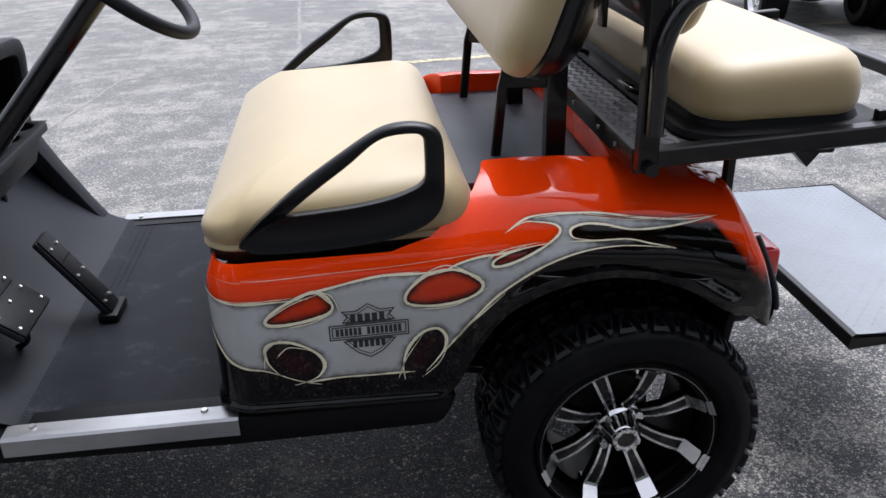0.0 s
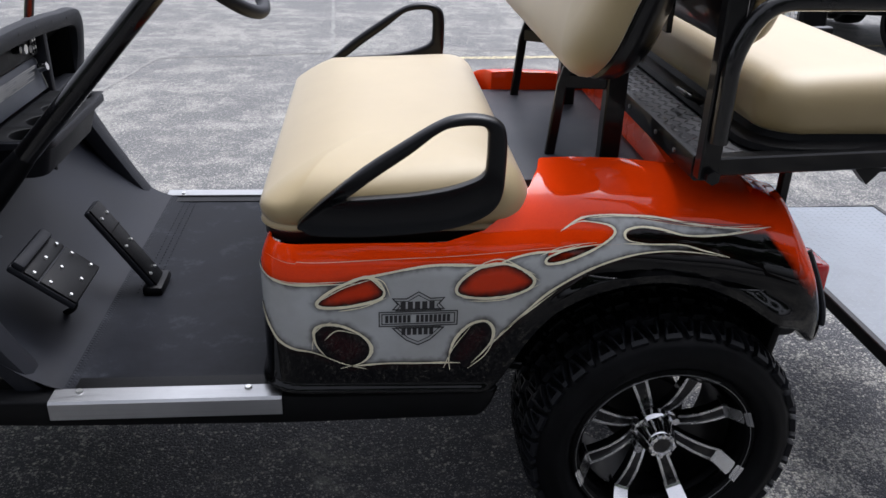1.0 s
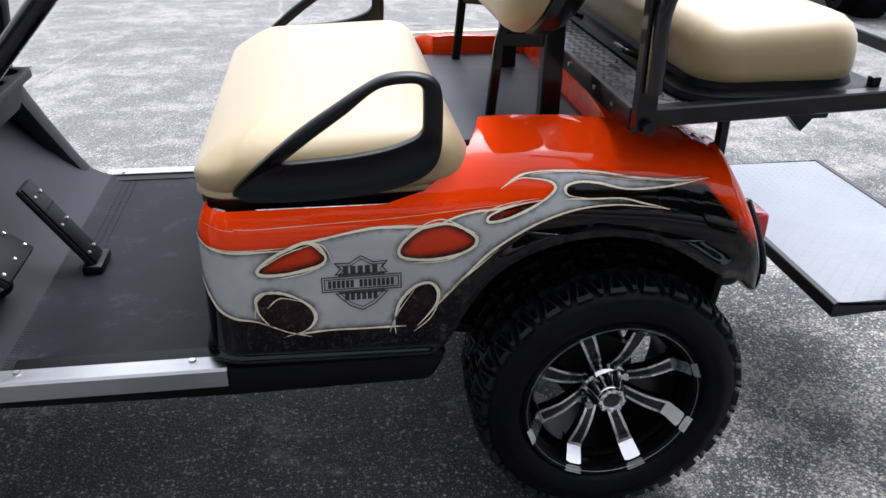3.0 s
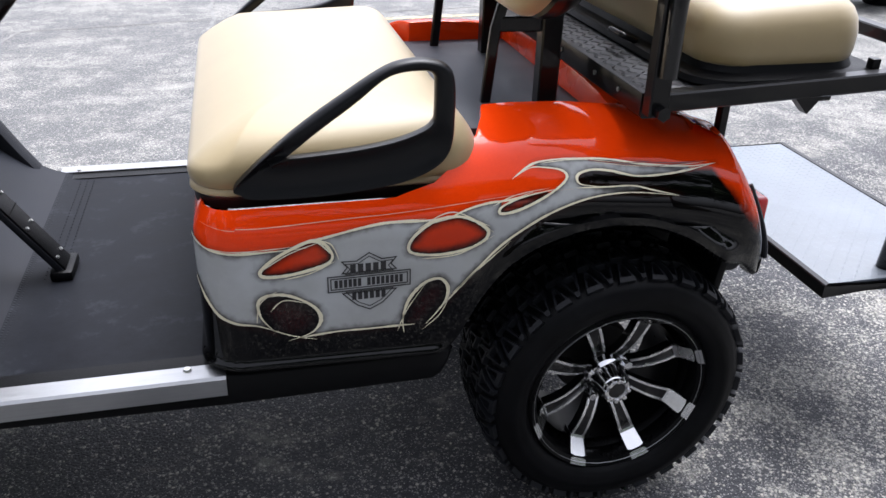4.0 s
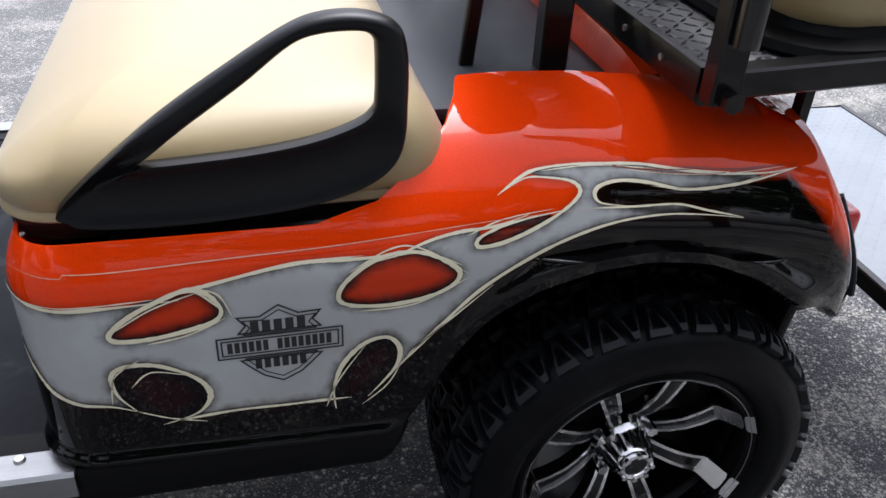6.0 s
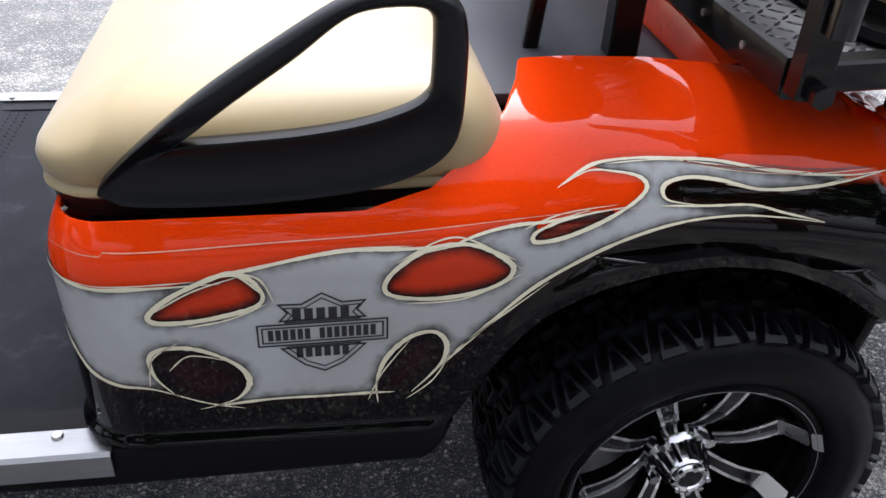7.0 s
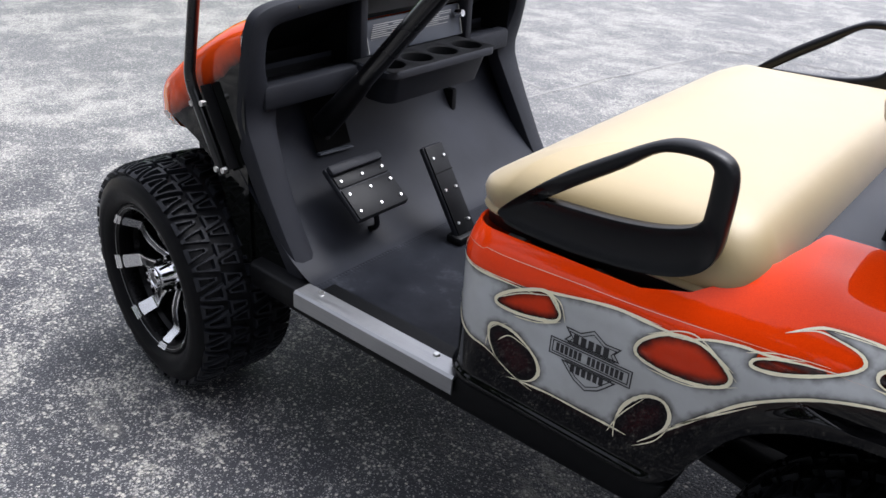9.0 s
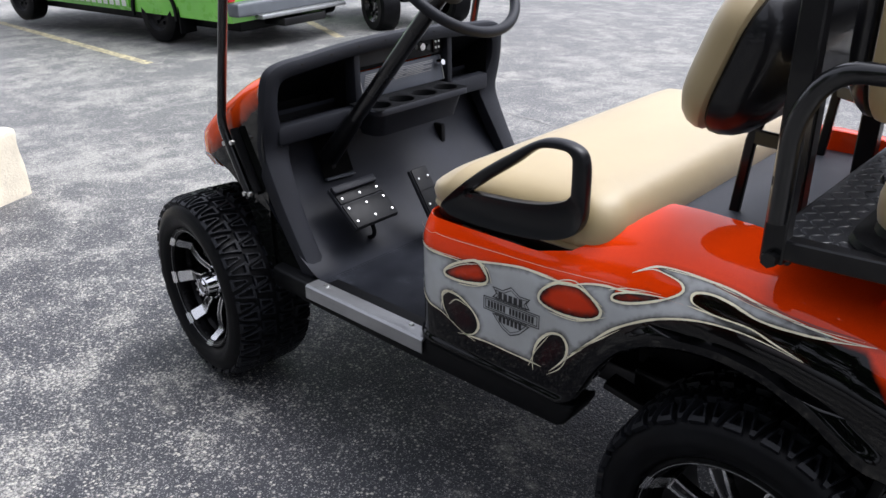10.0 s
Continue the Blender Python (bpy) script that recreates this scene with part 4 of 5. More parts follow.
for k in range(13):
    z = 0.842 + k * 0.0054
    for y0, y1 in ((-0.112, 0.0 + 0.06 * math.sin(k * 2.1)), (0.01 + 0.06 * math.sin(k * 2.1), 0.180 - 0.04 * (k % 3 == 1))):
        P("print_bar", box((-0.0006, y0, -0.0008), (0.0006, y1 - 0.006, 0.0008), 0, tilt), PRINT, dash).location = (-0.6295 + (z - 0.875) * 0.25, 0, z)
for y in (-0.124, 0.226):
    P("plate_border", box((-0.0006, y - 0.001, -0.036), (0.0006, y + 0.001, 0.036), 0, tilt), PRINT, dash).location = (-0.6295, 0, 0.875)
P("plate_knob", disc(0.012, 0.02, pose(-0.615, 0.205, 0.895, 0, 76, 0), 14, 0.003), CHROME, dash)

# cup holder tray with four wells
def tray_ring(x0, x1, y0, y1, r, z, n=6):
    out = []
    for cx, cy, a0 in ((x1 - r, y1 - r, 0), (x0 + r, y1 - r, 90), (x0 + r, y0 + r, 180), (x1 - r, y0 + r, 270)):
        for k in range(n):
            a = radians(a0 + 90 * k / (n - 1))
            out.append((cx + r * math.cos(a), cy + r * math.sin(a), z))
    return out


TY, TZ = -0.088, 0.030
tray = P("cup_holder", loft([[(x, y + TY, z + TZ) for x, y, z in tray_ring(*r)] for r in ((-0.595, -0.505, -0.092, 0.248, 0.03, 0.728), (-0.60, -0.486, -0.106, 0.258, 0.03, 0.792), (-0.60, -0.482, -0.110, 0.262, 0.03, 0.795), (-0.60, -0.470, -0.118, 0.270, 0.03, 0.797), (-0.60, -0.470, -0.118, 0.270, 0.03, 0.810), (-0.60, -0.473, -0.114, 0.266, 0.028, 0.8145))], caps=False), BLACK_PLASTIC, dash, "black four-cup holder")
for k in range(4):
    y0, y1 = -0.114 + 0.095 * k, -0.114 + 0.095 * (k + 1)
    ym, xm, n = (y0 + y1) / 2 + TY, -0.530, 32
    ring = []
    for i in range(n):
        a = 2 * math.pi * i / n
        c, s = math.cos(a), math.sin(a)
        f = 1 / max(abs(c), abs(s))
        ring.append((c * f, s * f, c, s))
    lay = [[(xm + (0.057 if c > 0 else 0.07) * u, ym + 0.0476 * v, 0.8145 + TZ) for u, v, c, s in ring]]
    for r, z in ((0.0415, 0.8147), (0.0385, 0.8135), (0.037, 0.808), (0.034, 0.765), (0.0, 0.765)):
        lay.append([(xm + r * c, ym + r * s, z + TZ) for u, v, c, s in ring])
    P("cup_well", loft(lay, caps=False), DARK_PLASTIC, dash)

# steering
column = P("steering_column", tube([(-0.585, -0.268, 0.742), (-0.165, -0.255, 1.206)], 0.021, n=16), BLACK_GLOSS, label="black steering column")
P("column_boot", loft([[tuple(Vector((-0.622, -0.269, 0.700)).lerp(Vector((-0.50, -0.2655, 0.836)), f) + Vector((0.74 * r * math.cos(a), r * math.sin(a), -0.67 * r * math.cos(a)))) for a in np.linspace(0, 2 * math.pi, 16, endpoint=False)] for f, r in ((0, 0.030), (0.4, 0.028), (0.8, 0.025), (1.0, 0.0215))]), RUBBER, column)
P("column_opening", loft([[(x + d, y, z) for x, z in ((-0.640, 0.632), (-0.663, 0.690), (-0.690, 0.745)) for y in (-0.283, -0.173)] for d in (0.002, 0.008)], caps=False), DARK_PLASTIC, column)
# a near-black sheet stands in for the shade inside the opening
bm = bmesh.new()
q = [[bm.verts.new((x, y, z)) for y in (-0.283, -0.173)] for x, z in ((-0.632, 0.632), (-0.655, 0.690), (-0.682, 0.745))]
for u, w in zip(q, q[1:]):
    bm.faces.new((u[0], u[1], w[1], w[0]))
P("opening_shadow", bm, simple("opening_black", (0.002, 0.002, 0.002), 0.9, spec=0.05), column, "black sheet painted as shade in the steering column opening")
P("opening_lip", bar([(-0.628, -0.282, 0.630), (-0.626, -0.175, 0.624)], 0.016, 0.006), GREY_PLASTIC, column)
axis_m = look((-0.155, -0.250, 1.232), (-0.155 + 0.68, -0.250, 1.232 + 0.73))
SW = axis_m
wheel_ring = P("steering_wheel", sweep([SW @ Vector((0.172 * math.cos(a), 0.172 * math.sin(a), 0.0)) for a in np.linspace(0, 2 * math.pi, 48, endpoint=False)], [(0.0125 * math.cos(a), 0.0125 * math.sin(a)) for a in np.linspace(0, 2 * math.pi, 12, endpoint=False)], closed=True), BLACK_PLASTIC, label="black padded steering wheel")
for a in (200, 340, 90):
    c, s = math.cos(radians(a)), math.sin(radians(a))
    P("spoke", bar([SW @ Vector((0.03 * c, 0.03 * s, 0.03)), SW @ Vector((0.10 * c, 0.10 * s, 0.014)), SW @ Vector((0.17 * c, 0.17 * s, 0))], 0.034, 0.012, up=(SW.to_3x3() @ Vector((0, 0, 1)))), BLACK_PLASTIC, wheel_ring)
P("hub", disc(0.055, 0.045, SW @ pose(0, 0, 0.018, 180, 0, 0), 28, 0.012), BLACK_PLASTIC, wheel_ring)
P("score_clip", box((-0.058, -0.075, -0.004), (0.058, 0.060, 0.006), 0.004), simple("grey_clip", (0.30, 0.32, 0.35), 0.3, 0.2), wheel_ring, "pale grey plate on the wheel hub").matrix_basis = SW @ pose(0, 0, -0.022)


# pedals
def pedal(name, corner, along, across, w, h, ridge, bolts, label):
    """A rubber-faced pedal plate. corner: the top edge's middle; along: down the plate."""
    along, across = Vector(along).normalized(), Vector(across).normalized()
    up = across.cross(along)
    if up.x < 0:
        up = -up
    m = Matrix((across, along, up)).transposed().to_4x4()
    m.translation = corner
    bm = box((-w / 2, 0, -0.008), (w / 2, h, 0.008), 0.006)
    ob = P(name, bm, BLACK_PLASTIC, label=label)
    ob.matrix_basis = m
    plate = P("plate", box((-w / 2 + 0.004, ridge + 0.002, 0.006), (w / 2 - 0.004, h - 0.002, 0.012), 0.002), DARK_PLASTIC, ob)
    if ridge:
        P("ridge", box((-w / 2 + 0.002, 0.002, 0.004), (w / 2 - 0.002, ridge * 0.45, 0.022), 0.007), BLACK_PLASTIC, ob)
        P("upper_plate", box((-w / 2 + 0.004, ridge * 0.47, 0.006), (w / 2 - 0.004, ridge - 0.002, 0.012), 0.002), DARK_PLASTIC, ob)
    else:
        P("seam", box((-w / 2 + 0.003, h * 0.30, 0.0115), (w / 2 - 0.003, h * 0.31, 0.0128)), simple("pedal_seam", (0.002, 0.002, 0.002), 0.8, spec=0.1), ob)
    for u, v in bolts:
        P("rivet", disc(0.0042, 0.004, pose(u, v, 0.0135), 10, 0.001), BOLT, ob)
    return ob


pedal("brake_pedal", (-0.541, -0.271, 0.637), (0.78, 0, -0.63), (0.0, 1, 0.0), 0.165, 0.145, 0.062,
      [(u, v) for v in (0.045, 0.080, 0.125) for u in (-0.066, 0.0, 0.065)], "black riveted brake pedal with a raised parking bar")
P("pedal_arm", tube([(-0.475, -0.26, 0.565), (-0.462, -0.25, 0.49), (-0.50, -0.25, 0.47)], 0.007), BLACK_GLOSS)
pedal("accelerator_pedal", (-0.463, -0.076, 0.648), (0.549, 0.02, -0.835), (0.03, 1, 0.0), 0.070, 0.228, 0.0,
      [(u, v) for v in (0.033, 0.114, 0.198) for u in (-0.019, 0.019)], "tall black riveted accelerator pedal")
P("pedal_hinge", box((-0.365, -0.118, 0.438), (-0.318, -0.022, 0.462), 0.008), DARK_PLASTIC)

# windscreen struts bolted to the cowl
for s in (-1, 1):
    strut = P("windscreen_strut", tube([(-0.682, s * 0.510, 0.628), (-0.776, s * 0.514, 0.822), (-0.702, s * 0.510, 1.155), (-0.52, s * 0.50, 1.92)], 0.0125, 0.03), BLACK_GLOSS, label="black steel windscreen strut")
    P("strap", bar([(-0.655, s * 0.503, 0.648), (-0.735, s * 0.503, 0.815)], 0.006, 0.028, up=(0, 1, 0)), BLACK_POWDER, strut)
    for x, z in ((-0.690, 0.642), (-0.666, 0.646), (-0.759, 0.773), (-0.724, 0.781)):
        P("bolt", disc(0.0068, 0.012, pose(x, s * 0.521, z, 90, 0, 0), 6), BOLT, strut)


# -- front seat --
def seat_cushion():
    """The bench: an upright welted side, round shoulders, a crowned top that falls away at the front."""
    rows = []
    for inset, z in ((0.016, 0.768), (0.004, 0.769), (0.0, 0.773), (0.001, 0.778), (0.005, 0.782), (0.001, 0.788), (-0.002, 0.806), (-0.001, 0.828), (0.004, 0.846), (0.012, 0.861), (0.024, 0.873), (0.040, 0.881), (0.062, 0.886), (0.10, 0.890), (0.15, 0.8925), (0.20, 0.893)):
        ring = []
        for x, y, _ in tray_ring(-0.036 + inset, 0.462 - inset, -0.488 + inset, 0.488 - inset, max(0.068 - 0.5 * inset, 0.012), 0, 12):
            up = smooth((z - 0.79) / 0.09)
            fall = 0.036 * up * smooth((0.15 - x) / 0.18) ** 1.4
            ring.append((x + 0.010 * up * smooth((0.16 - x) / 0.16) - 0.012 * up * smooth((x - 0.36) / 0.1), y, z - fall))
        rows.append(ring)
    return loft(rows)


P("seat_base", loft([tray_ring(-0.030, 0.452, -0.484, 0.484, 0.07, z) for z in (0.748, 0.752, 0.766, 0.769)]), SHELL_BLACK, label="black seat base")
P("seat_cushion", seat_cushion(), VINYL, label="tan vinyl bench cushion")

ARM_OUT = [(0.042, 0.799), (0.136, 0.884), (0.224, 0.945), (0.280, 0.979), (0.315, 0.991), (0.353, 0.992), (0.386, 0.981), (0.399, 0.955), (0.401, 0.900), (0.397, 0.848), (0.378, 0.814), (0.335, 0.791), (0.270, 0.777), (0.165, 0.769), (0.072, 0.771), (0.047, 0.780)]
ARM_IN = [(0.119, 0.839), (0.170, 0.877), (0.236, 0.924), (0.281, 0.960), (0.310, 0.971), (0.349, 0.973), (0.363, 0.966), (0.366, 0.950), (0.366, 0.905), (0.363, 0.887), (0.345, 0.873), (0.300, 0.858), (0.240, 0.848), (0.180, 0.843), (0.135, 0.840), (0.122, 0.838)]


def armrest(s):
    a, b = spline(ARM_OUT, 6, True), spline(ARM_IN, 6, True)
    wide = np.hypot(*(a - b).T)
    rings = []
    for k in range(20):
        c, h = math.cos(2 * math.pi * k / 20), math.sin(2 * math.pi * k / 20)
        ring = []
        for p, q, w in zip(a, b, wide):
            e = float(np.interp(w, (0.030, 0.055), (0.85, 0.40)))
            f = 0.5 - 0.5 * math.copysign(abs(c) ** e, c)
            y = 0.0165 * math.copysign(abs(h) ** e, h)
            if h > 0:
                y -= max(0.0, min(0.020, (w - 0.033) * 0.6)) * math.sin(math.pi * f) ** 0.7
            o = p + (q - p) * f
            ring.append((o[0] - (0.02 if s > 0 else 0.0), s * ((0.500 if s < 0 else 0.540) + y), o[1] + (0.012 if s > 0 else 0.0)))
        rings.append(ring)
    rings.append(rings[0])
    bm = loft(rings, caps=False)
    bmesh.ops.remove_doubles(bm, verts=bm.verts, dist=1e-6)
    return P("armrest", bm, ARM_BLACK, label="black moulded triangular armrest")


armrest(1)
armrest(-1)


# -- front backrest on its struts --
def lean(origin, degrees):
    m = Matrix.Translation(origin) @ Matrix.Rotation(radians(degrees), 4, "Y") @ Matrix.Translation(-Vector(origin))
    return lambda p: m @ p


def pillow(half, z0, z1, corner, layers, x0, place, bow=0.0):
    """A padded panel seen from the front as a rounded rectangle: layers of (depth, inset) stacked along x."""
    rows = []
    for d, i in layers:
        ring = tray_ring(z0 + i, z1 - i, -half + i, half - i, max(corner - 0.7 * i, 0.012), 0, 12)
        rows.append([place(Vector((x0 + d - bow * (1 - (y / half) ** 2) * (d < 0), y, z))) for z, y, _ in ring])
    return loft(rows)


PAD = ((0.0, 0.010), (-0.004, 0.002), (-0.014, 0.0), (-0.030, 0.002), (-0.044, 0.010), (-0.055, 0.024), (-0.062, 0.044), (-0.066, 0.075), (-0.068, 0.11), (-0.069, 0.125))
SHELL = ((0.0, 0.006), (0.006, 0.002), (0.020, 0.004), (0.040, 0.013), (0.058, 0.028), (0.072, 0.050), (0.081, 0.078), (0.085, 0.11), (0.086, 0.125))
tip = lean((0.562, 0, 1.030), 20)
P("backrest_cushion", pillow(0.470, 1.022, 1.305, 0.10, PAD, 0.564, tip, 0.014), VINYL, label="tan vinyl backrest pad")
P("backrest_shell", pillow(0.466, 1.024, 1.303, 0.10, SHELL, 0.565, tip), SHELL_BLACK, label="glossy black backrest shell")
for s in (-1, 1):
    y = -0.185 if s < 0 else 0.285
    stay = P("seat_stay", bar([(0.548, y, 0.810), (0.562, y, 0.96), (0.605, y, 1.12)], 0.021, 0.015, up=(0, 1, 0)), BLACK_POWDER, label="black steel backrest stay")
    P("cross_stay", bar([(0.562, y, 0.970), (0.655, s * 0.21, 0.974)], 0.010, 0.030), BLACK_POWDER, stay)

# -- rear-facing seat kit --
frame_ob = P("rear_seat_frame", bar([(0.752, -0.515, 0.906), (1.52, -0.515, 0.940)], 0.030, 0.034), BLACK_POWDER, label="black steel rear seat frame")
P("rail", bar([(0.752, 0.515, 0.906), (1.52, 0.515, 0.940)], 0.030, 0.034), BLACK_POWDER, frame_ob)
for x in (0.756, 1.10, 1.50):
    P("cross_tube", bar([(x, -0.50, 0.886 + 0.045 * (x - 0.756)), (x, 0.50, 0.886 + 0.045 * (x - 0.756))], 0.035, 0.03), BLACK_POWDER, frame_ob)
for s in (-1, 1):
    P("post", bar([(0.754, s * 0.518, 0.884), (0.754, s * 0.518, 1.10), (0.754, s * 0.515, 1.45)], 0.030, 0.036, up=(1, 0, 0)), BLACK_POWDER, frame_ob)
    P("post", bar([(0.668, s * 0.21, 0.812), (0.668, s * 0.21, 1.91)], 0.036, 0.042, up=(1, 0, 0)), BLACK_POWDER, frame_ob)
    P("bolt", disc(0.012, 0.012, pose(0.668, s * 0.21 - 0.024, 1.02, 90, 0, 0), 6), BOLT, frame_ob)
    P("grab_rail", tube([(0.757, s * 0.540, 0.955), (0.756, s * 0.540, 1.11), (0.80, s * 0.540, 1.19), (1.22, s * 0.540, 1.195), (1.27, s * 0.540, 1.12), (1.27, s * 0.540, 0.93)], 0.0155, 0.08), BLACK_GLOSS, frame_ob, "bent black tube grab rail")
    P("leg", bar([(0.985, s * 0.37, 0.66), (0.985, s * 0.37, 0.905)], 0.020, 0.020), BLACK_POWDER, frame_ob)
    if s < 0:
        P("hanger", tube([(1.40, s * 0.50, 0.91), (1.47, s * 0.40, 0.62), (1.492, s * 0.365, 0.40)], 0.018), BLACK_GLOSS, frame_ob)
    for x, z in ((0.756, 0.893), (0.754, 1.02)):
        P("bolt", disc(0.013, 0.018, pose(x, s * 0.540, z, 90, 0, 0), 6), BLACK_POWDER, frame_ob)
    P("hook", loft([[(x, s * 0.515 + d, z) for x, z in ((1.02, 0.905), (1.08, 0.907), (1.052, 0.872))] for d in (-0.012, 0.012)]), BLACK_POWDER, frame_ob)


def tread_plate(name, lo, hi, label, parent=None, proud=0.0018):
    """Sheet steel with raised diamond lugs, alternately turned."""
    ob = P(name, box(lo, hi, 0.002), simple(name + "_steel", (0.012, 0.0125, 0.015), 0.38, 0.0, 0, 300, 0.1, 0.3, ((0.04, 0.04, 0.045), 0.4), spec=0.5), parent, label)
    bm = bmesh.new()
    z = hi[2]
    k = 0
    for i, x in enumerate(np.arange(lo[0] + 0.015, hi[0] - 0.01, 0.021)):
        for j, y in enumerate(np.arange(lo[1] + 0.015, hi[1] - 0.01, 0.021)):
            a = radians(45 if (i + j) % 2 else -45)
            c, s = math.cos(a), math.sin(a)
            ring = [(0.012, 0, 0), (0, 0.0034, 0), (-0.012, 0, 0), (0, -0.0034, 0), (0.006, 0, proud), (-0.006, 0, proud)]
            v = [bm.verts.new((x + c * u - s * w, y + s * u + c * w, z + h)) for u, w, h in ring]
            for f in ((0, 1, 4), (1, 5, 4), (1, 2, 5), (2, 3, 5), (3, 4, 5), (3, 0, 4)):
                bm.faces.new([v[q] for q in f])
    tagged(P("tread_pattern", bm, ob.data.materials[0], ob, smooth=False), kind="stuff")
    return ob


tread_plate("deck_plate", (0.738, -0.499, 0.912), (1.12, 0.499, 0.918), "black diamond tread plate deck")
foot = tread_plate("foot_plate", (1.31, -0.415, 0.405), (1.735, 0.415, 0.425), "pale grey diamond tread footplate", proud=0.0006)
foot.data.materials[0] = simple("worn_footplate", (0.165, 0.185, 0.21), 0.5, 0.0, 0, 300, 0.1, 0.15, ((0.13, 0.14, 0.15), 0.5))
for ch in foot.children:
    ch.data.materials[0] = foot.data.materials[0]
P("foot_frame", sweep([(1.300, -0.42, 0.410), (1.743, -0.42, 0.410), (1.743, 0.42, 0.410), (1.300, 0.42, 0.410)], rect(0.022, 0.034), closed=True), BLACK_POWDER, label="black steel edge of the footplate")
P("deck_flange", box((0.735, -0.499, 0.876), (0.740, 0.499, 0.9175), 0.0015), BLACK_POWDER, frame_ob)
for y in (-0.41, -0.30, -0.12, 0.12, 0.30, 0.41):
    P("bolt", disc(0.005, 0.006, pose(0.7345, y, 0.898, 0, 90, 0), 8, 0.001), BOLT, frame_ob)
pan = P("rear_seat_pan", loft([tray_ring(*r) for r in ((0.836, 1.235, -0.512, 0.512, 0.085, 0.919), (0.833, 1.238, -0.514, 0.514, 0.085, 0.924), (0.838, 1.236, -0.512, 0.512, 0.085, 0.934), (0.850, 1.230, -0.502, 0.502, 0.08, 0.938), (0.862, 1.19, -0.494, 0.494, 0.08, 0.942), (0.868, 1.186, -0.488, 0.488, 0.08, 0.956))]), DARK_PLASTIC, label="black moulded rear seat pan")
P("pan_bracket", box((1.196, -0.492, 0.936), (1.214, -0.474, 0.958), 0.003), BLACK_POWDER, pan)


def rear_cushion():
    rows = []
    for inset, z in ((0.02, 0.951), (0.006, 0.952), (0.0, 0.958), (-0.003, 0.975), (-0.003, 0.998), (0.002, 1.018), (0.011, 1.034), (0.025, 1.046), (0.043, 1.053), (0.07, 1.056), (0.11, 1.057)):
        rows.append([(x, y, z + 0.012 * smooth((z - 0.97) / 0.06) * smooth((x - 0.87) / 0.3)) for x, y, _ in tray_ring(0.864 + inset, 1.182 - inset, -0.492 + inset, 0.492 - inset, max(0.075 - 0.6 * inset, 0.012), 0, 10)])
    return loft(rows)


P("rear_seat_cushion", rear_cushion(), VINYL, label="tan vinyl rear-facing seat cushion")
flip = lambda p: Vector((1.63 - p.x, p.y, p.z))
P("rear_backrest_pad", pillow(0.462, 1.085, 1.46, 0.10, PAD, 0.81, flip, 0.012), VINYL, label="tan vinyl rear backrest pad")
P("rear_backrest_shell", pillow(0.458, 1.088, 1.455, 0.10, [(0.6 * d, i) for d, i in SHELL], 0.812, flip), SHELL_BLACK, label="black rear backrest shell")
for s in (-1, 1):
    P("seat_hinge", box((0.756, s * 0.20 - 0.016, 1.075), (0.768, s * 0.20 + 0.016, 1.24), 0.002), BLACK_POWDER, pan)
    P("seat_latch", tube([(0.848, s * 0.20 - 0.03, 0.938), (0.815, s * 0.20 - 0.03, 0.952), (0.815, s * 0.20 + 0.03, 0.952), (0.848, s * 0.20 + 0.03, 0.938)], 0.006, 0.01), BLACK_GLOSS, pan)

# -- tail lamp and bumper --
def corner_point(z, s, turn=radians(50)):
    """A point on the rounded rear corner of the body at height z, a little proud of it."""
    x, y = REAR - REAR_R + REAR_R * math.sin(turn), SIDE - REAR_R + REAR_R * math.cos(turn)
    low, inset = body_top(x) - RISE, 0.0
    for _ in range(12):
        q = min(0.98, max(0.0, (z - low) / (body_top(x - math.sin(turn) * inset) - low)))
        inset = SHOULDER * (1 - math.sqrt(1 - q * q))
    inset -= 0.004
    return (x - math.sin(turn) * inset, s * (y - math.cos(turn) * inset), z)


for s in (-1, 1):
    lamp = P("tail_lamp", cushion((1.020, s * 0.400 - 0.046, 0.592), (1.084, s * 0.400 + 0.046, 0.668), 0.012, n=8), RED_LENS, label="red tail lamp")
    P("gasket", sweep([corner_point(z, s) for z in np.linspace(0.560, 0.705, 14)], rect(0.016, 0.010)), BLACK_PLASTIC, lamp)
P("rear_bumper", cushion((1.045, -0.49, 0.525), (1.105, 0.49, 0.60), 0.02, n=8, shape=lambda p: Vector((p.x - 0.10 * max(0, (abs(p.y) - 0.38) / 0.11) ** 2, p.y, p.z))), BLACK_PLASTIC, label="black plastic rear bumper")
P("mud_flap", box((0.955, -0.50, 0.44), (0.972, -0.30, 0.60), 0.003, Matrix.Rotation(radians(8), 4, "Y")), RUBBER)


# -- wheels --
TR = 0.281      # carcass radius under the lugs


def carcass(v):
    """Radius and y on the tyre's skin for v from -1 (outer bead) to 1 (inner bead)."""
    pts = np.array([(-1.0, 0.191, -0.104), (-0.86, 0.206, -0.122), (-0.70, 0.232, -0.130), (-0.56, 0.256, -0.122), (-0.46, 0.270, -0.106), (-0.36, 0.2765, -0.088), (0, TR, 0.0)])
    a = abs(v)
    r = np.interp(a, -pts[::1, 0][::-1], pts[:, 1][::-1])
    y = np.interp(a, -pts[:, 0][::-1], pts[:, 2][::-1])
    return float(r), float(-abs(y) if v < 0 else abs(y))


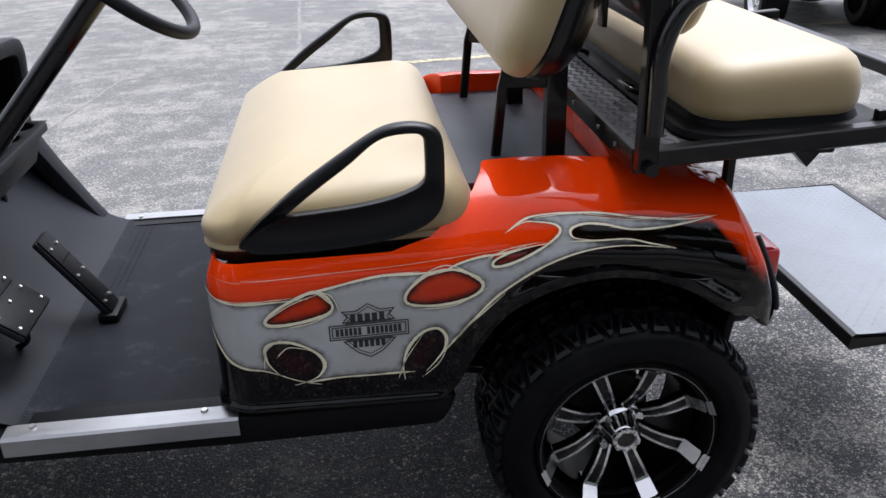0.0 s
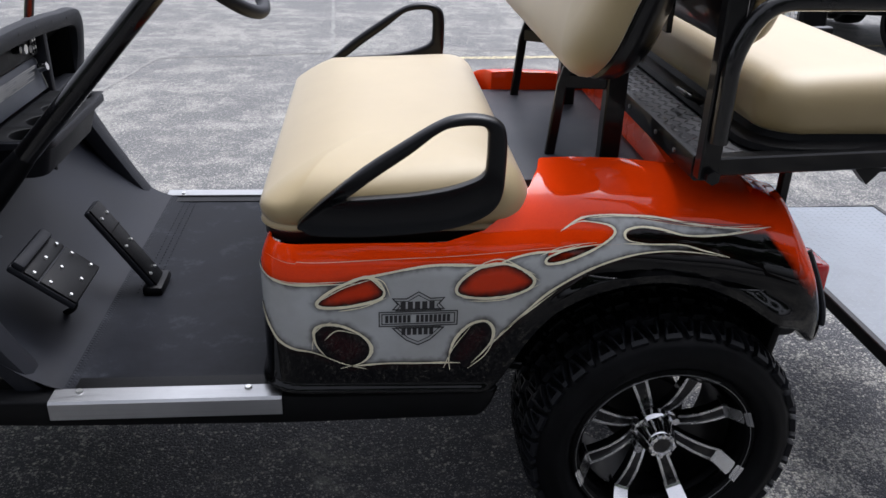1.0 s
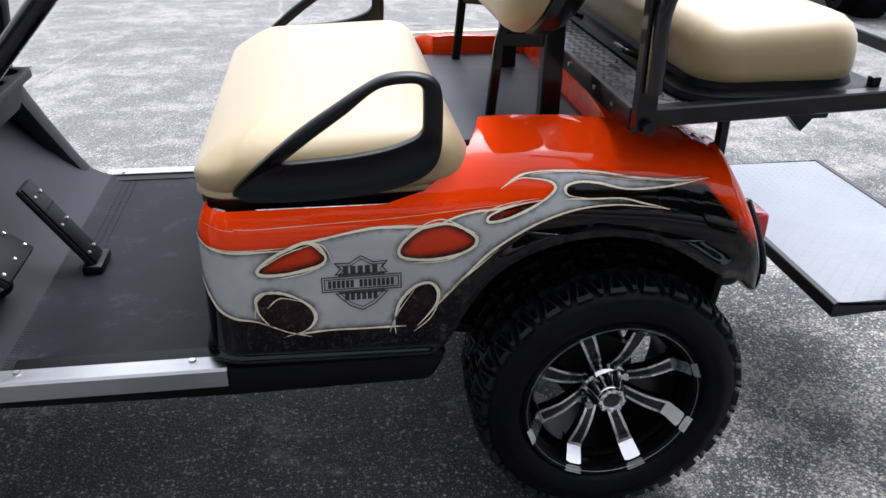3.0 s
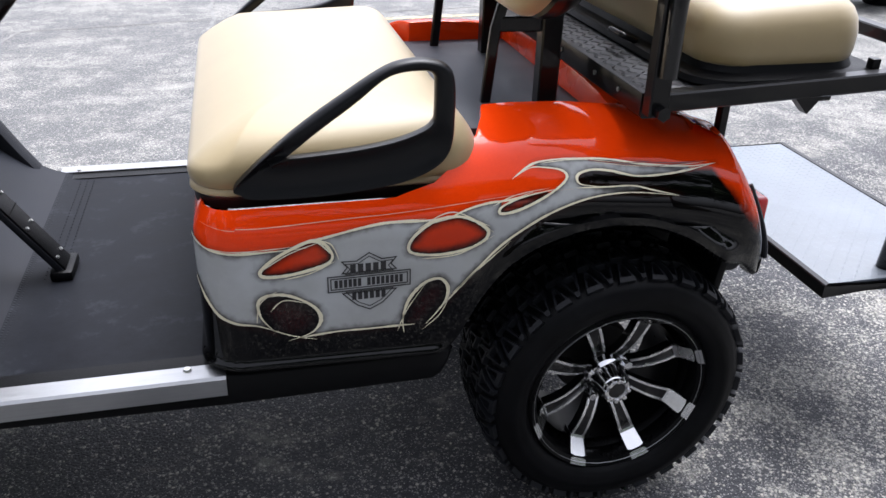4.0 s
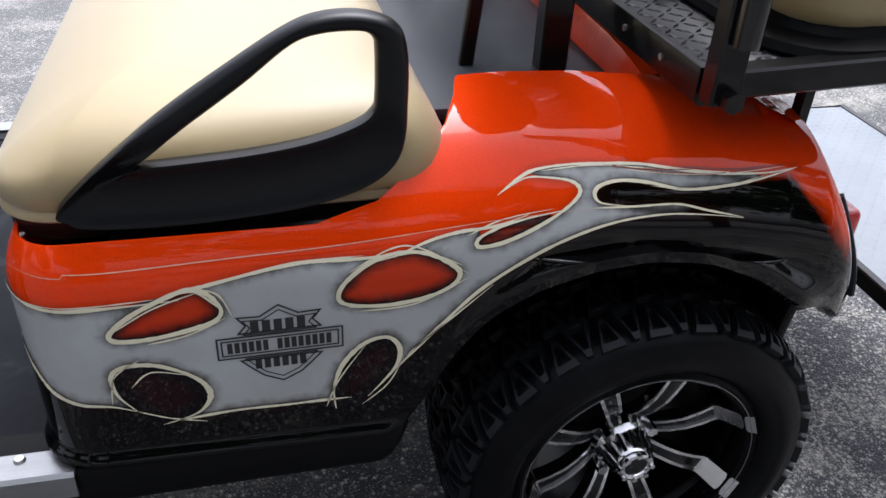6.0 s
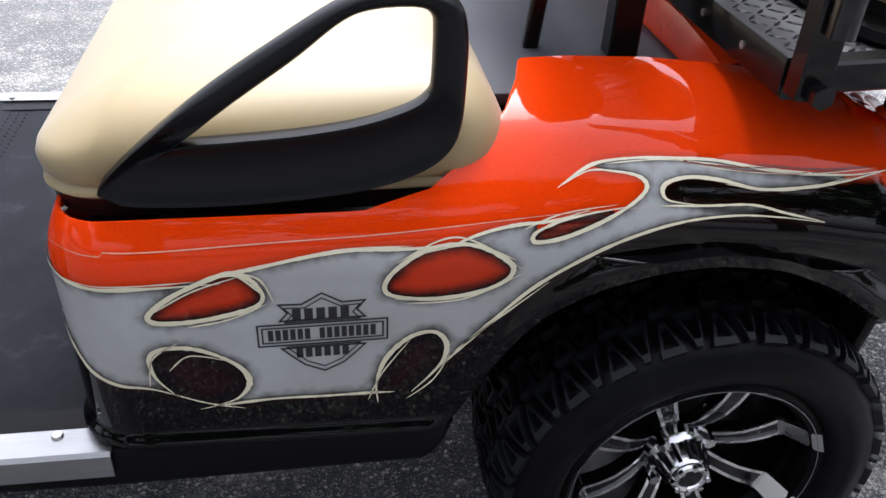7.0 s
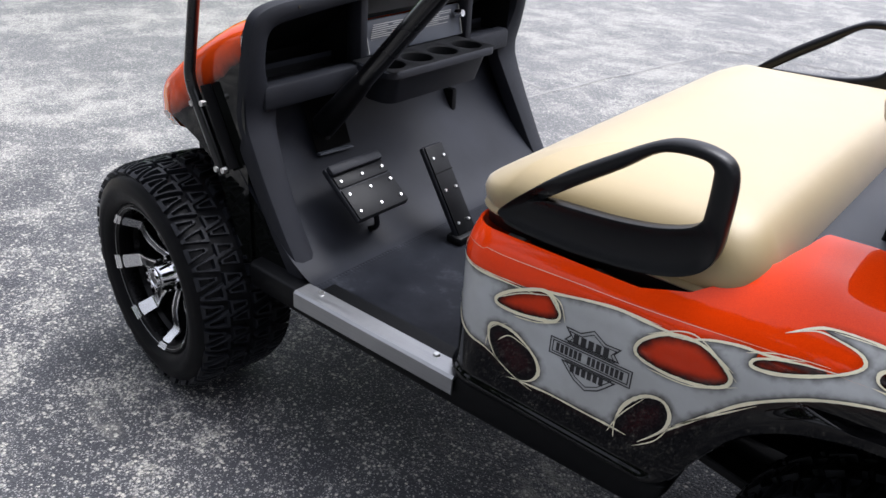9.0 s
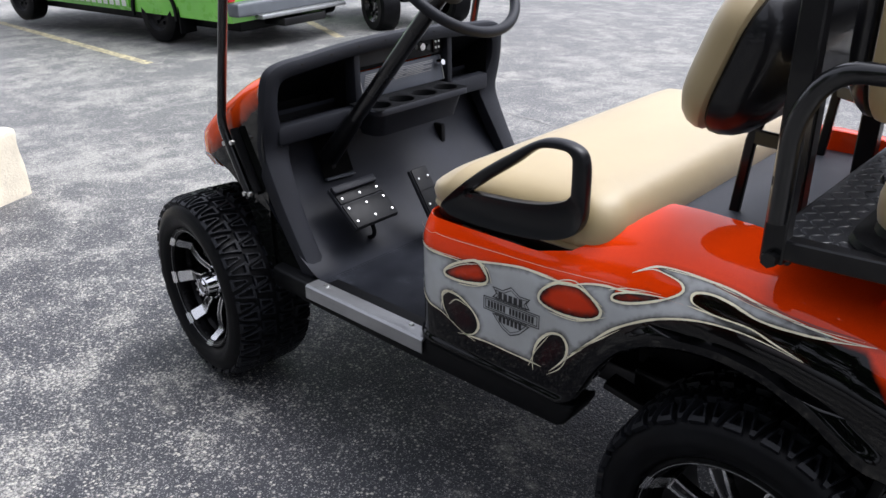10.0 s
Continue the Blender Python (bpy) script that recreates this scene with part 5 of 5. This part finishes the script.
def tread_mesh():
    """Triangular shoulder lugs, cut hollow, and slanted bars across the crown."""
    lugs = bmesh.new()
    pitches = 26
    step = 2 * math.pi / pitches

    def on(u, v, lift):
        r, y = carcass(v)
        r2, y2 = carcass(v + 0.02)
        ny, nr = -(r2 - r), (y2 - y)
        ln = max(math.hypot(ny, nr), 1e-6)
        return ((r + nr / ln * lift) * math.cos(u * step), y + ny / ln * lift, (r + nr / ln * lift) * math.sin(u * step))

    def lug(pts, h, shrink=0.90):
        cu, cv = sum(p[0] for p in pts) / len(pts), sum(p[1] for p in pts) / len(pts)
        lo = [lugs.verts.new(on(u, v, -0.003)) for u, v in pts]
        hi = [lugs.verts.new(on(cu + (u - cu) * shrink, cv + (v - cv) * shrink, h)) for u, v in pts]
        lugs.faces.new(hi)
        for i in range(len(pts)):
            j = (i + 1) % len(pts)
            lugs.faces.new((lo[i], lo[j], hi[j], hi[i]))

    def wedge(o, s, top, low, v0, v1, h, rows=8, cols=8):
        """A hollow triangular lug, wider at one end, that follows the round of the shoulder."""
        grid = []
        for j in range(rows + 1):
            f = j / rows
            ua, ub = top[0] + (low[0] - top[0]) * f, top[1] + (low[1] - top[1]) * f
            row = []
            for i in range(cols + 1):
                g = i / cols
                rim = i in (0, cols) or j in (0, rows)
                pit = 3 <= i <= 5 and 3 <= j <= 5
                lift = -0.003 if rim else (-0.001 if pit else h)
                # the side walls stand steep: the second row of points lies just inside the first
                gg = (0, 0.04, 0.19, 0.23, 0.5, 0.77, 0.81, 0.96, 1)[i]
                ff = (0, 0.05, 0.17, 0.21, 0.5, 0.79, 0.83, 0.95, 1)[j]
                ua2, ub2 = top[0] + (low[0] - top[0]) * ff, top[1] + (low[1] - top[1]) * ff
                row.append(lugs.verts.new(on(o + ua2 + (ub2 - ua2) * gg, s * (v0 + (v1 - v0) * ff), lift)))
            grid.append(row)
        for a, b in zip(grid, grid[1:]):
            for i in range(cols):
                lugs.faces.new((a[i], a[i + 1], b[i + 1], b[i]))

    for k in range(pitches):
        for s in (-1, 1):
            o = k + (0 if s < 0 else 0.5)
            q = lambda pts: [(o + u, s * v) for u, v in pts]
            wedge(o, s, (0.0, 0.66), (0.27, 0.37), 0.22, 0.49, 0.012)
            wedge(o, s, (0.79, 0.87), (0.54, 1.10), 0.27, 0.50, 0.011)
            wedge(o, s, (0.06, 0.52), (0.24, 0.34), 0.02, 0.21, 0.011)
            wedge(o, s, (0.66, 0.76), (0.46, 0.98), 0.03, 0.22, 0.011)
            lug(q([(0.40, 0.24), (0.50, 0.24), (0.66, 0.06), (0.58, 0.05)]), 0.010)
    return lugs


def build_wheel():
    w = P("wheel", revolve([carcass(v) for v in np.linspace(-1, 1, 41)], 72), RUBBER, label="chunky all-terrain tyre on a black alloy rim with machined spokes")
    tagged(P("tread", tread_mesh(), TREAD, w, smooth=False), kind="stuff")
    # barrel and lip of the rim
    P("rim", revolve([(0.179, -0.060), (0.171, -0.085), (0.177, -0.106), (0.189, -0.114), (0.195, -0.110), (0.197, -0.100), (0.172, -0.06), (0.158, 0.0), (0.165, 0.10), (0.16, 0.10), (0.150, 0.0), (0.158, -0.06)], 56), RIM_BLACK, w, "gloss black alloy rim")
    P("brake_drum", revolve([(0.0, 0.02), (0.085, 0.02), (0.09, 0.03), (0.09, 0.09), (0.0, 0.09)], 32), simple("drum_iron", (0.014, 0.013, 0.013), 0.7), w)
    P("rim_line", sweep([(0.1835 * math.cos(a), -0.1115, 0.1835 * math.sin(a)) for a in np.linspace(0, 2 * math.pi, 64, endpoint=False)], circle(0.0007, 5), closed=True), ALUMINIUM, w, "thin machined line round the rim")
    arm = ((0.040, -0.030, 0.0118), (0.055, -0.042, 0.0122), (0.075, -0.052, 0.0130), (0.100, -0.060, 0.0142), (0.125, -0.063, 0.0155), (0.148, -0.063, 0.0166))
    for k in range(8):
        black, bright, block = bmesh.new(), bmesh.new(), bmesh.new()
        a = 2 * math.pi * k / 8 + 0.385
        c, s = math.cos(a), math.sin(a)

        def slab(bm, pts, thick):
            f = [bm.verts.new((r * c - u * s, y, r * s + u * c)) for r, u, y in pts]
            b = [bm.verts.new((r * c - u * s, y + thick, r * s + u * c)) for r, u, y in pts]
            bm.faces.new(f)
            bm.faces.new(b[::-1])
            for i in range(len(pts)):
                j = (i + 1) % len(pts)
                bm.faces.new((f[i], f[j], b[j], b[i]))

        for (r0, y0, h0), (r1, y1, h1) in zip(arm, arm[1:]):
            slab(black, [(r0, -h0, y0), (r0, h0, y0), (r1, h1, y1), (r1, -h1, y1)], 0.020)
            for e in (-1, 1):
                slab(bright, [(r0, e * h0, y0 - 0.003), (r0, e * (h0 - 0.0058), y0 - 0.003), (r1, e * (h1 - 0.0058), y1 - 0.003), (r1, e * h1, y1 - 0.003)], 0.004)
        # the arm turns outward at its end, up to a cap that lies on the lip of the rim
        slab(black, [(0.150, -0.0166, -0.060), (0.150, 0.0166, -0.060), (0.178, 0.0185, -0.098), (0.178, -0.0185, -0.098)], 0.03)
        slab(bright, [(0.1475, -0.0168, -0.0655), (0.1475, 0.0168, -0.0655), (0.1515, 0.0170, -0.0690), (0.1515, -0.0170, -0.0690)], 0.006)
        slab(block, [(0.1525, -0.0168, -0.0675), (0.1525, 0.0168, -0.0675), (0.1765, 0.0184, -0.1035), (0.1765, -0.0184, -0.1035)], 0.008)
        slab(block, [(0.1770, -0.0190, -0.1065), (0.1770, 0.0190, -0.1065), (0.1885, 0.0194, -0.1165), (0.1885, -0.0194, -0.1165)], 0.007)
        P("spoke", black, BLACK_GLOSS, w, smooth=False)
        P("spoke_edge", bright, MACHINED, w, "machined silver spoke edge", smooth=False)
        P("spoke_end", block, MACHINED, w, "bright machined spoke end", smooth=False)
    P("hub", revolve([(0.0, -0.03), (0.046, -0.03), (0.046, -0.052), (0.040, -0.058), (0.036, -0.066), (0.030, -0.090), (0.027, -0.094), (0.0, -0.094)], 32), CHROME, w, "bright fluted hub barrel")
    for k in range(12):
        a = 2 * math.pi * k / 12
        P("flute", bar([(0.0375 * math.cos(a), -0.060, 0.0375 * math.sin(a)), (0.0305 * math.cos(a), -0.090, 0.0305 * math.sin(a))], 0.008, 0.004), BLACK_GLOSS, w)
    cap = P("hub_cap", sweep([(0.023 * math.cos(a), -0.098, 0.023 * math.sin(a)) for a in np.linspace(0, 2 * math.pi, 32, endpoint=False)], circle(0.006, 8), closed=True), CHROME, w)
    P("cap_centre", disc(0.019, 0.006, pose(0, -0.097, 0, 90, 0, 0), 24), BLACK_GLOSS, w)
    for k in range(8):
        a = 2 * math.pi * k / 8
        P("cap_screw", disc(0.0045, 0.006, pose(0.025 * math.cos(a), -0.103, 0.025 * math.sin(a), 90, 0, 0), 8), CHROME, w)
        if k % 2:
            P("wheel_nut", disc(0.009, 0.03, pose(0.05 * math.cos(a), -0.055, 0.05 * math.sin(a), 90, 0, 0), 6), CHROME, w)
    return w


def more_of(ob, m):
    """Another of a part, with its sub-parts, under the same thing."""
    c = copy_thing(ob, m)
    return c


wheel = build_wheel()
wheel.matrix_basis = pose(0.762, -0.424, 0.292)
more_of(wheel, pose(0.766, 0.424, 0.292, 0, 0, 180))
more_of(wheel, pose(-0.905, -0.470, 0.292, 0, 58, -7))
more_of(wheel, pose(-0.905, 0.470, 0.292, 0, 20, 173))

# ---- the far side of the lot ----
GREEN = simple("lime_green_paint", (0.17, 0.55, 0.06), 0.3, 0, 0.8, 600, 0.02, 0.08)
VAN_GREY = simple("grey_bumper_plastic", (0.09, 0.10, 0.11), 0.5, 0, 0, 300, 0.2, 0.15)
WHITE_VINYL = simple("white_lettering", (0.75, 0.78, 0.72), 0.5)
GLASS_DARK = simple("tinted_glass", (0.01, 0.012, 0.014), 0.08, 0, 0.6)


def road_wheel(parent, x, y, r, w, hub_mat, up=None):
    """A plain road wheel for the far vehicles."""
    ob = part("wheel", revolve([(r * 0.6, -w / 2), (r * 0.85, -w * 0.52), (r * 0.97, -w * 0.42), (r, -w * 0.2), (r, w * 0.2), (r * 0.97, w * 0.42), (r * 0.85, w * 0.52), (r * 0.6, w / 2)], 36), RUBBER, parent)
    ob.location = (x, y, r)
    part("rim", revolve([(0, -w * 0.36), (r * 0.18, -w * 0.40), (r * 0.22, -w * 0.30), (r * 0.5, -w * 0.34), (r * 0.6, -w * 0.48), (r * 0.63, -w * 0.46), (r * 0.6, w * 0.4)], 32), hub_mat, ob)
    for k in range(6):
        a = k * math.pi / 3
        part("nut", disc(r * 0.06, 0.03, pose(r * 0.34 * math.cos(a), -w * 0.34, r * 0.34 * math.sin(a), 90, 0, 0), 8), hub_mat, ob)
    return ob


def build_van():
    """A panel van, its tail toward the cart; local x runs forward."""
    van = new("delivery_van")
    tagged(van, "lime green panel van with grey bumpers parked in the lot", "van")
    L, W = 5.0, 1.62
    sec = [(-W / 2, 0.30), (-W / 2 - 0.02, 0.55), (-W / 2 - 0.02, 1.05), (-W / 2 + 0.02, 1.45), (-W / 2 + 0.14, 2.05), (-W / 2 + 0.25, 2.15), (W / 2 - 0.25, 2.15), (W / 2 - 0.14, 2.05), (W / 2 - 0.02, 1.45), (W / 2 + 0.02, 1.05), (W / 2 + 0.02, 0.55), (W / 2, 0.30)]
    rings = []
    for x, f, g in ((0.0, 0.98, 1.0), (0.04, 1.0, 1.0), (3.6, 1.0, 1.0), (4.1, 0.98, 0.9), (4.55, 0.95, 0.55), (5.0, 0.85, 0.42)):
        rings.append([(x, y * f, 0.30 + (z - 0.30) * g) for y, z in sec])
    part("van_body", loft(rings), GREEN, van)
    part("underbody", box((0.1, -0.62, 0.18), (4.7, 0.62, 0.32), 0.02), DARK_PLASTIC, van)
    bumper = part("rear_bumper", cushion((-0.14, -0.83, 0.36), (0.03, 0.83, 0.50), 0.03, n=6), VAN_GREY, van, "grey step bumper")
    part("step", box((-0.22, -0.60, 0.33), (-0.10, 0.60, 0.37), 0.01), ALUMINIUM, bumper)
    part("tow_bar", box((-0.20, -0.30, 0.22), (0.1, 0.30, 0.30), 0.01), BLACK_POWDER, bumper)
    for s in (-1, 1):
        part("tail_lamp", box((-0.02, s * 0.80 - 0.05, 0.50), (0.02, s * 0.80 + 0.03, 0.58), 0.01), RED_LENS, van)
        part("rear_door", box((-0.012, min(s * 0.02, s * 0.70), 0.52), (0.006, max(s * 0.02, s * 0.70), 1.95), 0.008), GREEN, van)
        part("rear_window", box((-0.018, min(s * 0.10, s * 0.60), 1.35), (-0.006, max(s * 0.10, s * 0.60), 1.80), 0.004), GLASS_DARK, van)
        for x in (1.2, 3.98):
            road_wheel(van, x, s * 0.70, 0.30, 0.22, DARK_PLASTIC).rotation_euler = (0, 0, 0 if s < 0 else math.pi)
            part("arch_trim", sweep([(x + 0.37 * math.cos(a), s * 0.835, 0.30 + 0.37 * math.sin(a)) for a in np.linspace(-0.1, math.pi + 0.1, 20)], rect(0.03, 0.035)), DARK_PLASTIC, van)
        part("mud_flap", box((0.80, s * 0.72 - 0.10, 0.13), (0.82, s * 0.72 + 0.10, 0.40), 0.004), RUBBER, van)
        part("sill_trim", box((1.62, s * 0.835 - 0.012, 0.34), (3.55, s * 0.835 + 0.012, 0.44), 0.008), GREEN, van)
    side = 0.852
    for k in range(16):
        part("letter_bar", box((0.0, -0.002, 0.0), (0.075, 0.002, 0.085), 0.001), WHITE_VINYL, van).location = (1.66 + k * 0.115, side, 0.352)
    for y in (-0.42, 0.30):
        part("notice_bar", box((-0.020, y, 0.62), (-0.014, y + 0.26, 0.78), 0.001), WHITE_VINYL, van)
    return van


van = build_van()
van.matrix_world = pose(-6.0, 3.8, ground_z(-6.8, 3.4), 0, 0, 186) @ Matrix.Scale(1.0, 4)


def build_far_cart(name, body_mat, label, hub_mat):
    """A parked golf cart, seen mainly by its wheels and lower body; local x runs forward."""
    c = new(name)
    tagged(c, label, "golf cart", group="parked carts")
    part("chassis", box((-1.0, -0.30, 0.32), (0.95, 0.30, 0.44), 0.03), BLACK_POWDER, c)
    part("floor", box((-0.15, -0.52, 0.42), (0.62, 0.52, 0.47), 0.015), BLACK_PLASTIC, c)
    part("rear_body", cushion((-1.05, -0.56, 0.50), (-0.10, 0.56, 0.88), 0.10, 0.03, 10), body_mat, c)
    part("front_cowl", cushion((0.50, -0.55, 0.55), (1.22, 0.55, 0.98), 0.16, 0.03, 10, lambda p: Vector((p.x, p.y, p.z - 0.25 * max(0, p.x - 0.6) ** 1.5))), body_mat, c)
    part("seat", cushion((-0.62, -0.52, 0.86), (-0.12, 0.52, 1.0), 0.05, 0.02, 8), SHELL_BLACK, c)
    part("backrest", cushion((-0.70, -0.50, 1.08), (-0.58, 0.50, 1.42), 0.05, 0.0, 8), SHELL_BLACK, c)
    part("front_bumper", tube([(1.12, -0.40, 0.42), (1.30, -0.36, 0.46), (1.30, 0.36, 0.46), (1.12, 0.40, 0.42)], 0.025, 0.06), CHROME, c)
    for s in (-1, 1):
        part("post", tube([(0.62, s * 0.50, 0.75), (0.40, s * 0.52, 1.95)], 0.014), BLACK_GLOSS, c)
        part("post", tube([(-0.72, s * 0.50, 0.80), (-0.68, s * 0.52, 1.95)], 0.014), BLACK_GLOSS, c)
        for x in (-0.80, 0.86):
            road_wheel(c, x, s * 0.47, 0.29, 0.24, hub_mat).rotation_euler = (0, 0, 0 if s < 0 else math.pi)
    part("roof", cushion((-0.95, -0.60, 1.94), (0.60, 0.60, 2.02), 0.035, 0.02, 8), SHELL_BLACK, c)
    return c


BLUE = simple("dark_blue_paint", (0.008, 0.018, 0.10), 0.25, 0, 1.0, 500, 0.02, 0.15)
BROWN = simple("burnt_orange_paint", (0.16, 0.045, 0.010), 0.3, 0, 1.0, 500, 0.02, 0.15)
for name, mat, label, x, y, a in (("parked_golf_cart", BLUE, "dark blue lifted golf cart parked on the lot", 4.75, 6.45, -98), ("parked_golf_cart", SHELL_BLACK, "black lifted golf cart parked on the lot", 5.75, 6.15, -97),
                                  ("parked_golf_cart", BROWN, "burnt orange lifted golf cart parked beside the van", -6.5, 5.62, 164)):
    build_far_cart(name, mat, label, BLACK_GLOSS if x < 0 else MACHINED).matrix_world = pose(x, y, ground_z(x, y), 0, 0, a)


# a cream painted concrete block
def build_block():
    bm = box((-0.26, -0.26, -0.03), (0.26, 0.26, 0.37), 0.035, segments=3)
    bmesh.ops.subdivide_edges(bm, edges=bm.edges[:], cuts=5, use_grid_fill=True)
    for v in bm.verts:
        n1 = noise.noise_vector(v.co * 7) * 0.012 + noise.noise_vector(v.co * 22) * 0.006
        v.co += n1
        v.co.x *= 1 - 0.05 * v.co.z / 0.4
        v.co.y *= 1 - 0.05 * v.co.z / 0.4
    m = simple("cream_concrete", (0.60, 0.54, 0.42), 0.85, 0, 0, 90, 0.7, 0.15, ((0.30, 0.27, 0.22), 0.7), 0.004)
    ob = part("concrete_block", bm, m)
    ob.matrix_world = pose(-3.24, -0.50, ground_z(-3.0, -0.3) - 0.02, 0, 0, 24)
    return tagged(ob, "rough cream-painted concrete block standing on the asphalt", "concrete block")


build_block()


# ---- trees behind the path, which the glossy paint mirrors ----
BARK = simple("bark", (0.09, 0.07, 0.055), 0.9, 0, 0, 40, 0.8, 0.3, None, 0.01)


def leaf_material():
    m, n, l, p = material("leaves", (0.05, 0.09, 0.02), 0.55)
    g = n.new("ShaderNodeNewGeometry")
    c = ramp(n, l, g.outputs["Random Per Island"], [(0.0, (0.025, 0.05, 0.012)), (0.6, (0.05, 0.095, 0.022)), (1.0, (0.085, 0.13, 0.035))])
    l.new(c, p.inputs["Base Color"])
    return m


LEAVES = leaf_material()


def build_tree(x, y, height, spread, seed):
    rng = random.Random(seed)
    t = new("tree")
    z0 = ground_z(x, y)
    t.location = (x, y, z0)
    tagged(t, "broad leafy tree with a dark trunk beside the lot", "tree", group="trees along the lot")
    bm = bmesh.new()
    tips = []
    for k in range(9):
        a = rng.uniform(0, 6.28)
        h = height * rng.uniform(0.30, 0.55)
        end = Vector((spread * 0.7 * math.cos(a) * rng.uniform(0.4, 1), spread * 0.7 * math.sin(a) * rng.uniform(0.4, 1), height * rng.uniform(0.28, 0.92)))
        tips.append(end)
        path = [Vector((0, 0, h * 0.8)), Vector((end.x * 0.35, end.y * 0.35, h + 0.3)), end]
        rings = []
        for i, p in enumerate(path):
            r = (0.10, 0.06, 0.02)[i]
            rings.append([(p.x + r * math.cos(b), p.y + r * math.sin(b), p.z) for b in np.linspace(0, 2 * math.pi, 6, endpoint=False)])
        join_bm(bm, loft(rings))
    rings = []
    for i in range(6):
        f = i / 5
        r = 0.24 * (1 - 0.6 * f) * (1.4 if i == 0 else 1)
        rings.append([(0.12 * math.sin(3 * f + seed) + r * math.cos(b), r * math.sin(b), height * 0.6 * f - 0.05) for b in np.linspace(0, 2 * math.pi, 10, endpoint=False)])
    join_bm(bm, loft(rings))
    part("trunk", bm, BARK, t)
    verts, faces = [], []
    clumps = [tip + Vector((rng.gauss(0, 0.5), rng.gauss(0, 0.5), rng.gauss(0, 0.4))) for tip in tips for _ in range(6)]
    for c in clumps:
        for _ in range(160):
            p = c + Vector((rng.gauss(0, 0.42), rng.gauss(0, 0.42), rng.gauss(0, 0.34)))
            e = Euler((rng.uniform(-1, 1), rng.uniform(-1, 1), rng.uniform(0, 6.3))).to_matrix()
            s = rng.uniform(0.12, 0.25)
            k = len(verts)
            verts += [p + e @ Vector(q) * s for q in ((-1, 0, 0), (0, -0.5, 0.1), (1, 0, 0), (0, 0.5, 0.1))]
            faces.append((k, k + 1, k + 2, k + 3))
    me = bpy.data.meshes.new("crown")
    me.from_pydata(verts, [], faces)
    part("crown", me, LEAVES, t, smooth=False)
    return t


for k, (x, y, h, w) in enumerate(((-11.5, -9.5, 9.5, 3.8), (-6.6, -10.6, 10.0, 4.0), (-2.0, -10.0, 9.0, 4.0), (2.6, -10.8, 10.0, 4.2), (7.2, -9.8, 9.5, 4.0), (11.5, -8.0, 9.5, 3.8), (16.5, -3.0, 9.0, 3.4), (-17.5, -6.5, 9.0, 3.3))):
    build_tree(x, y, h, w, 11 + k)
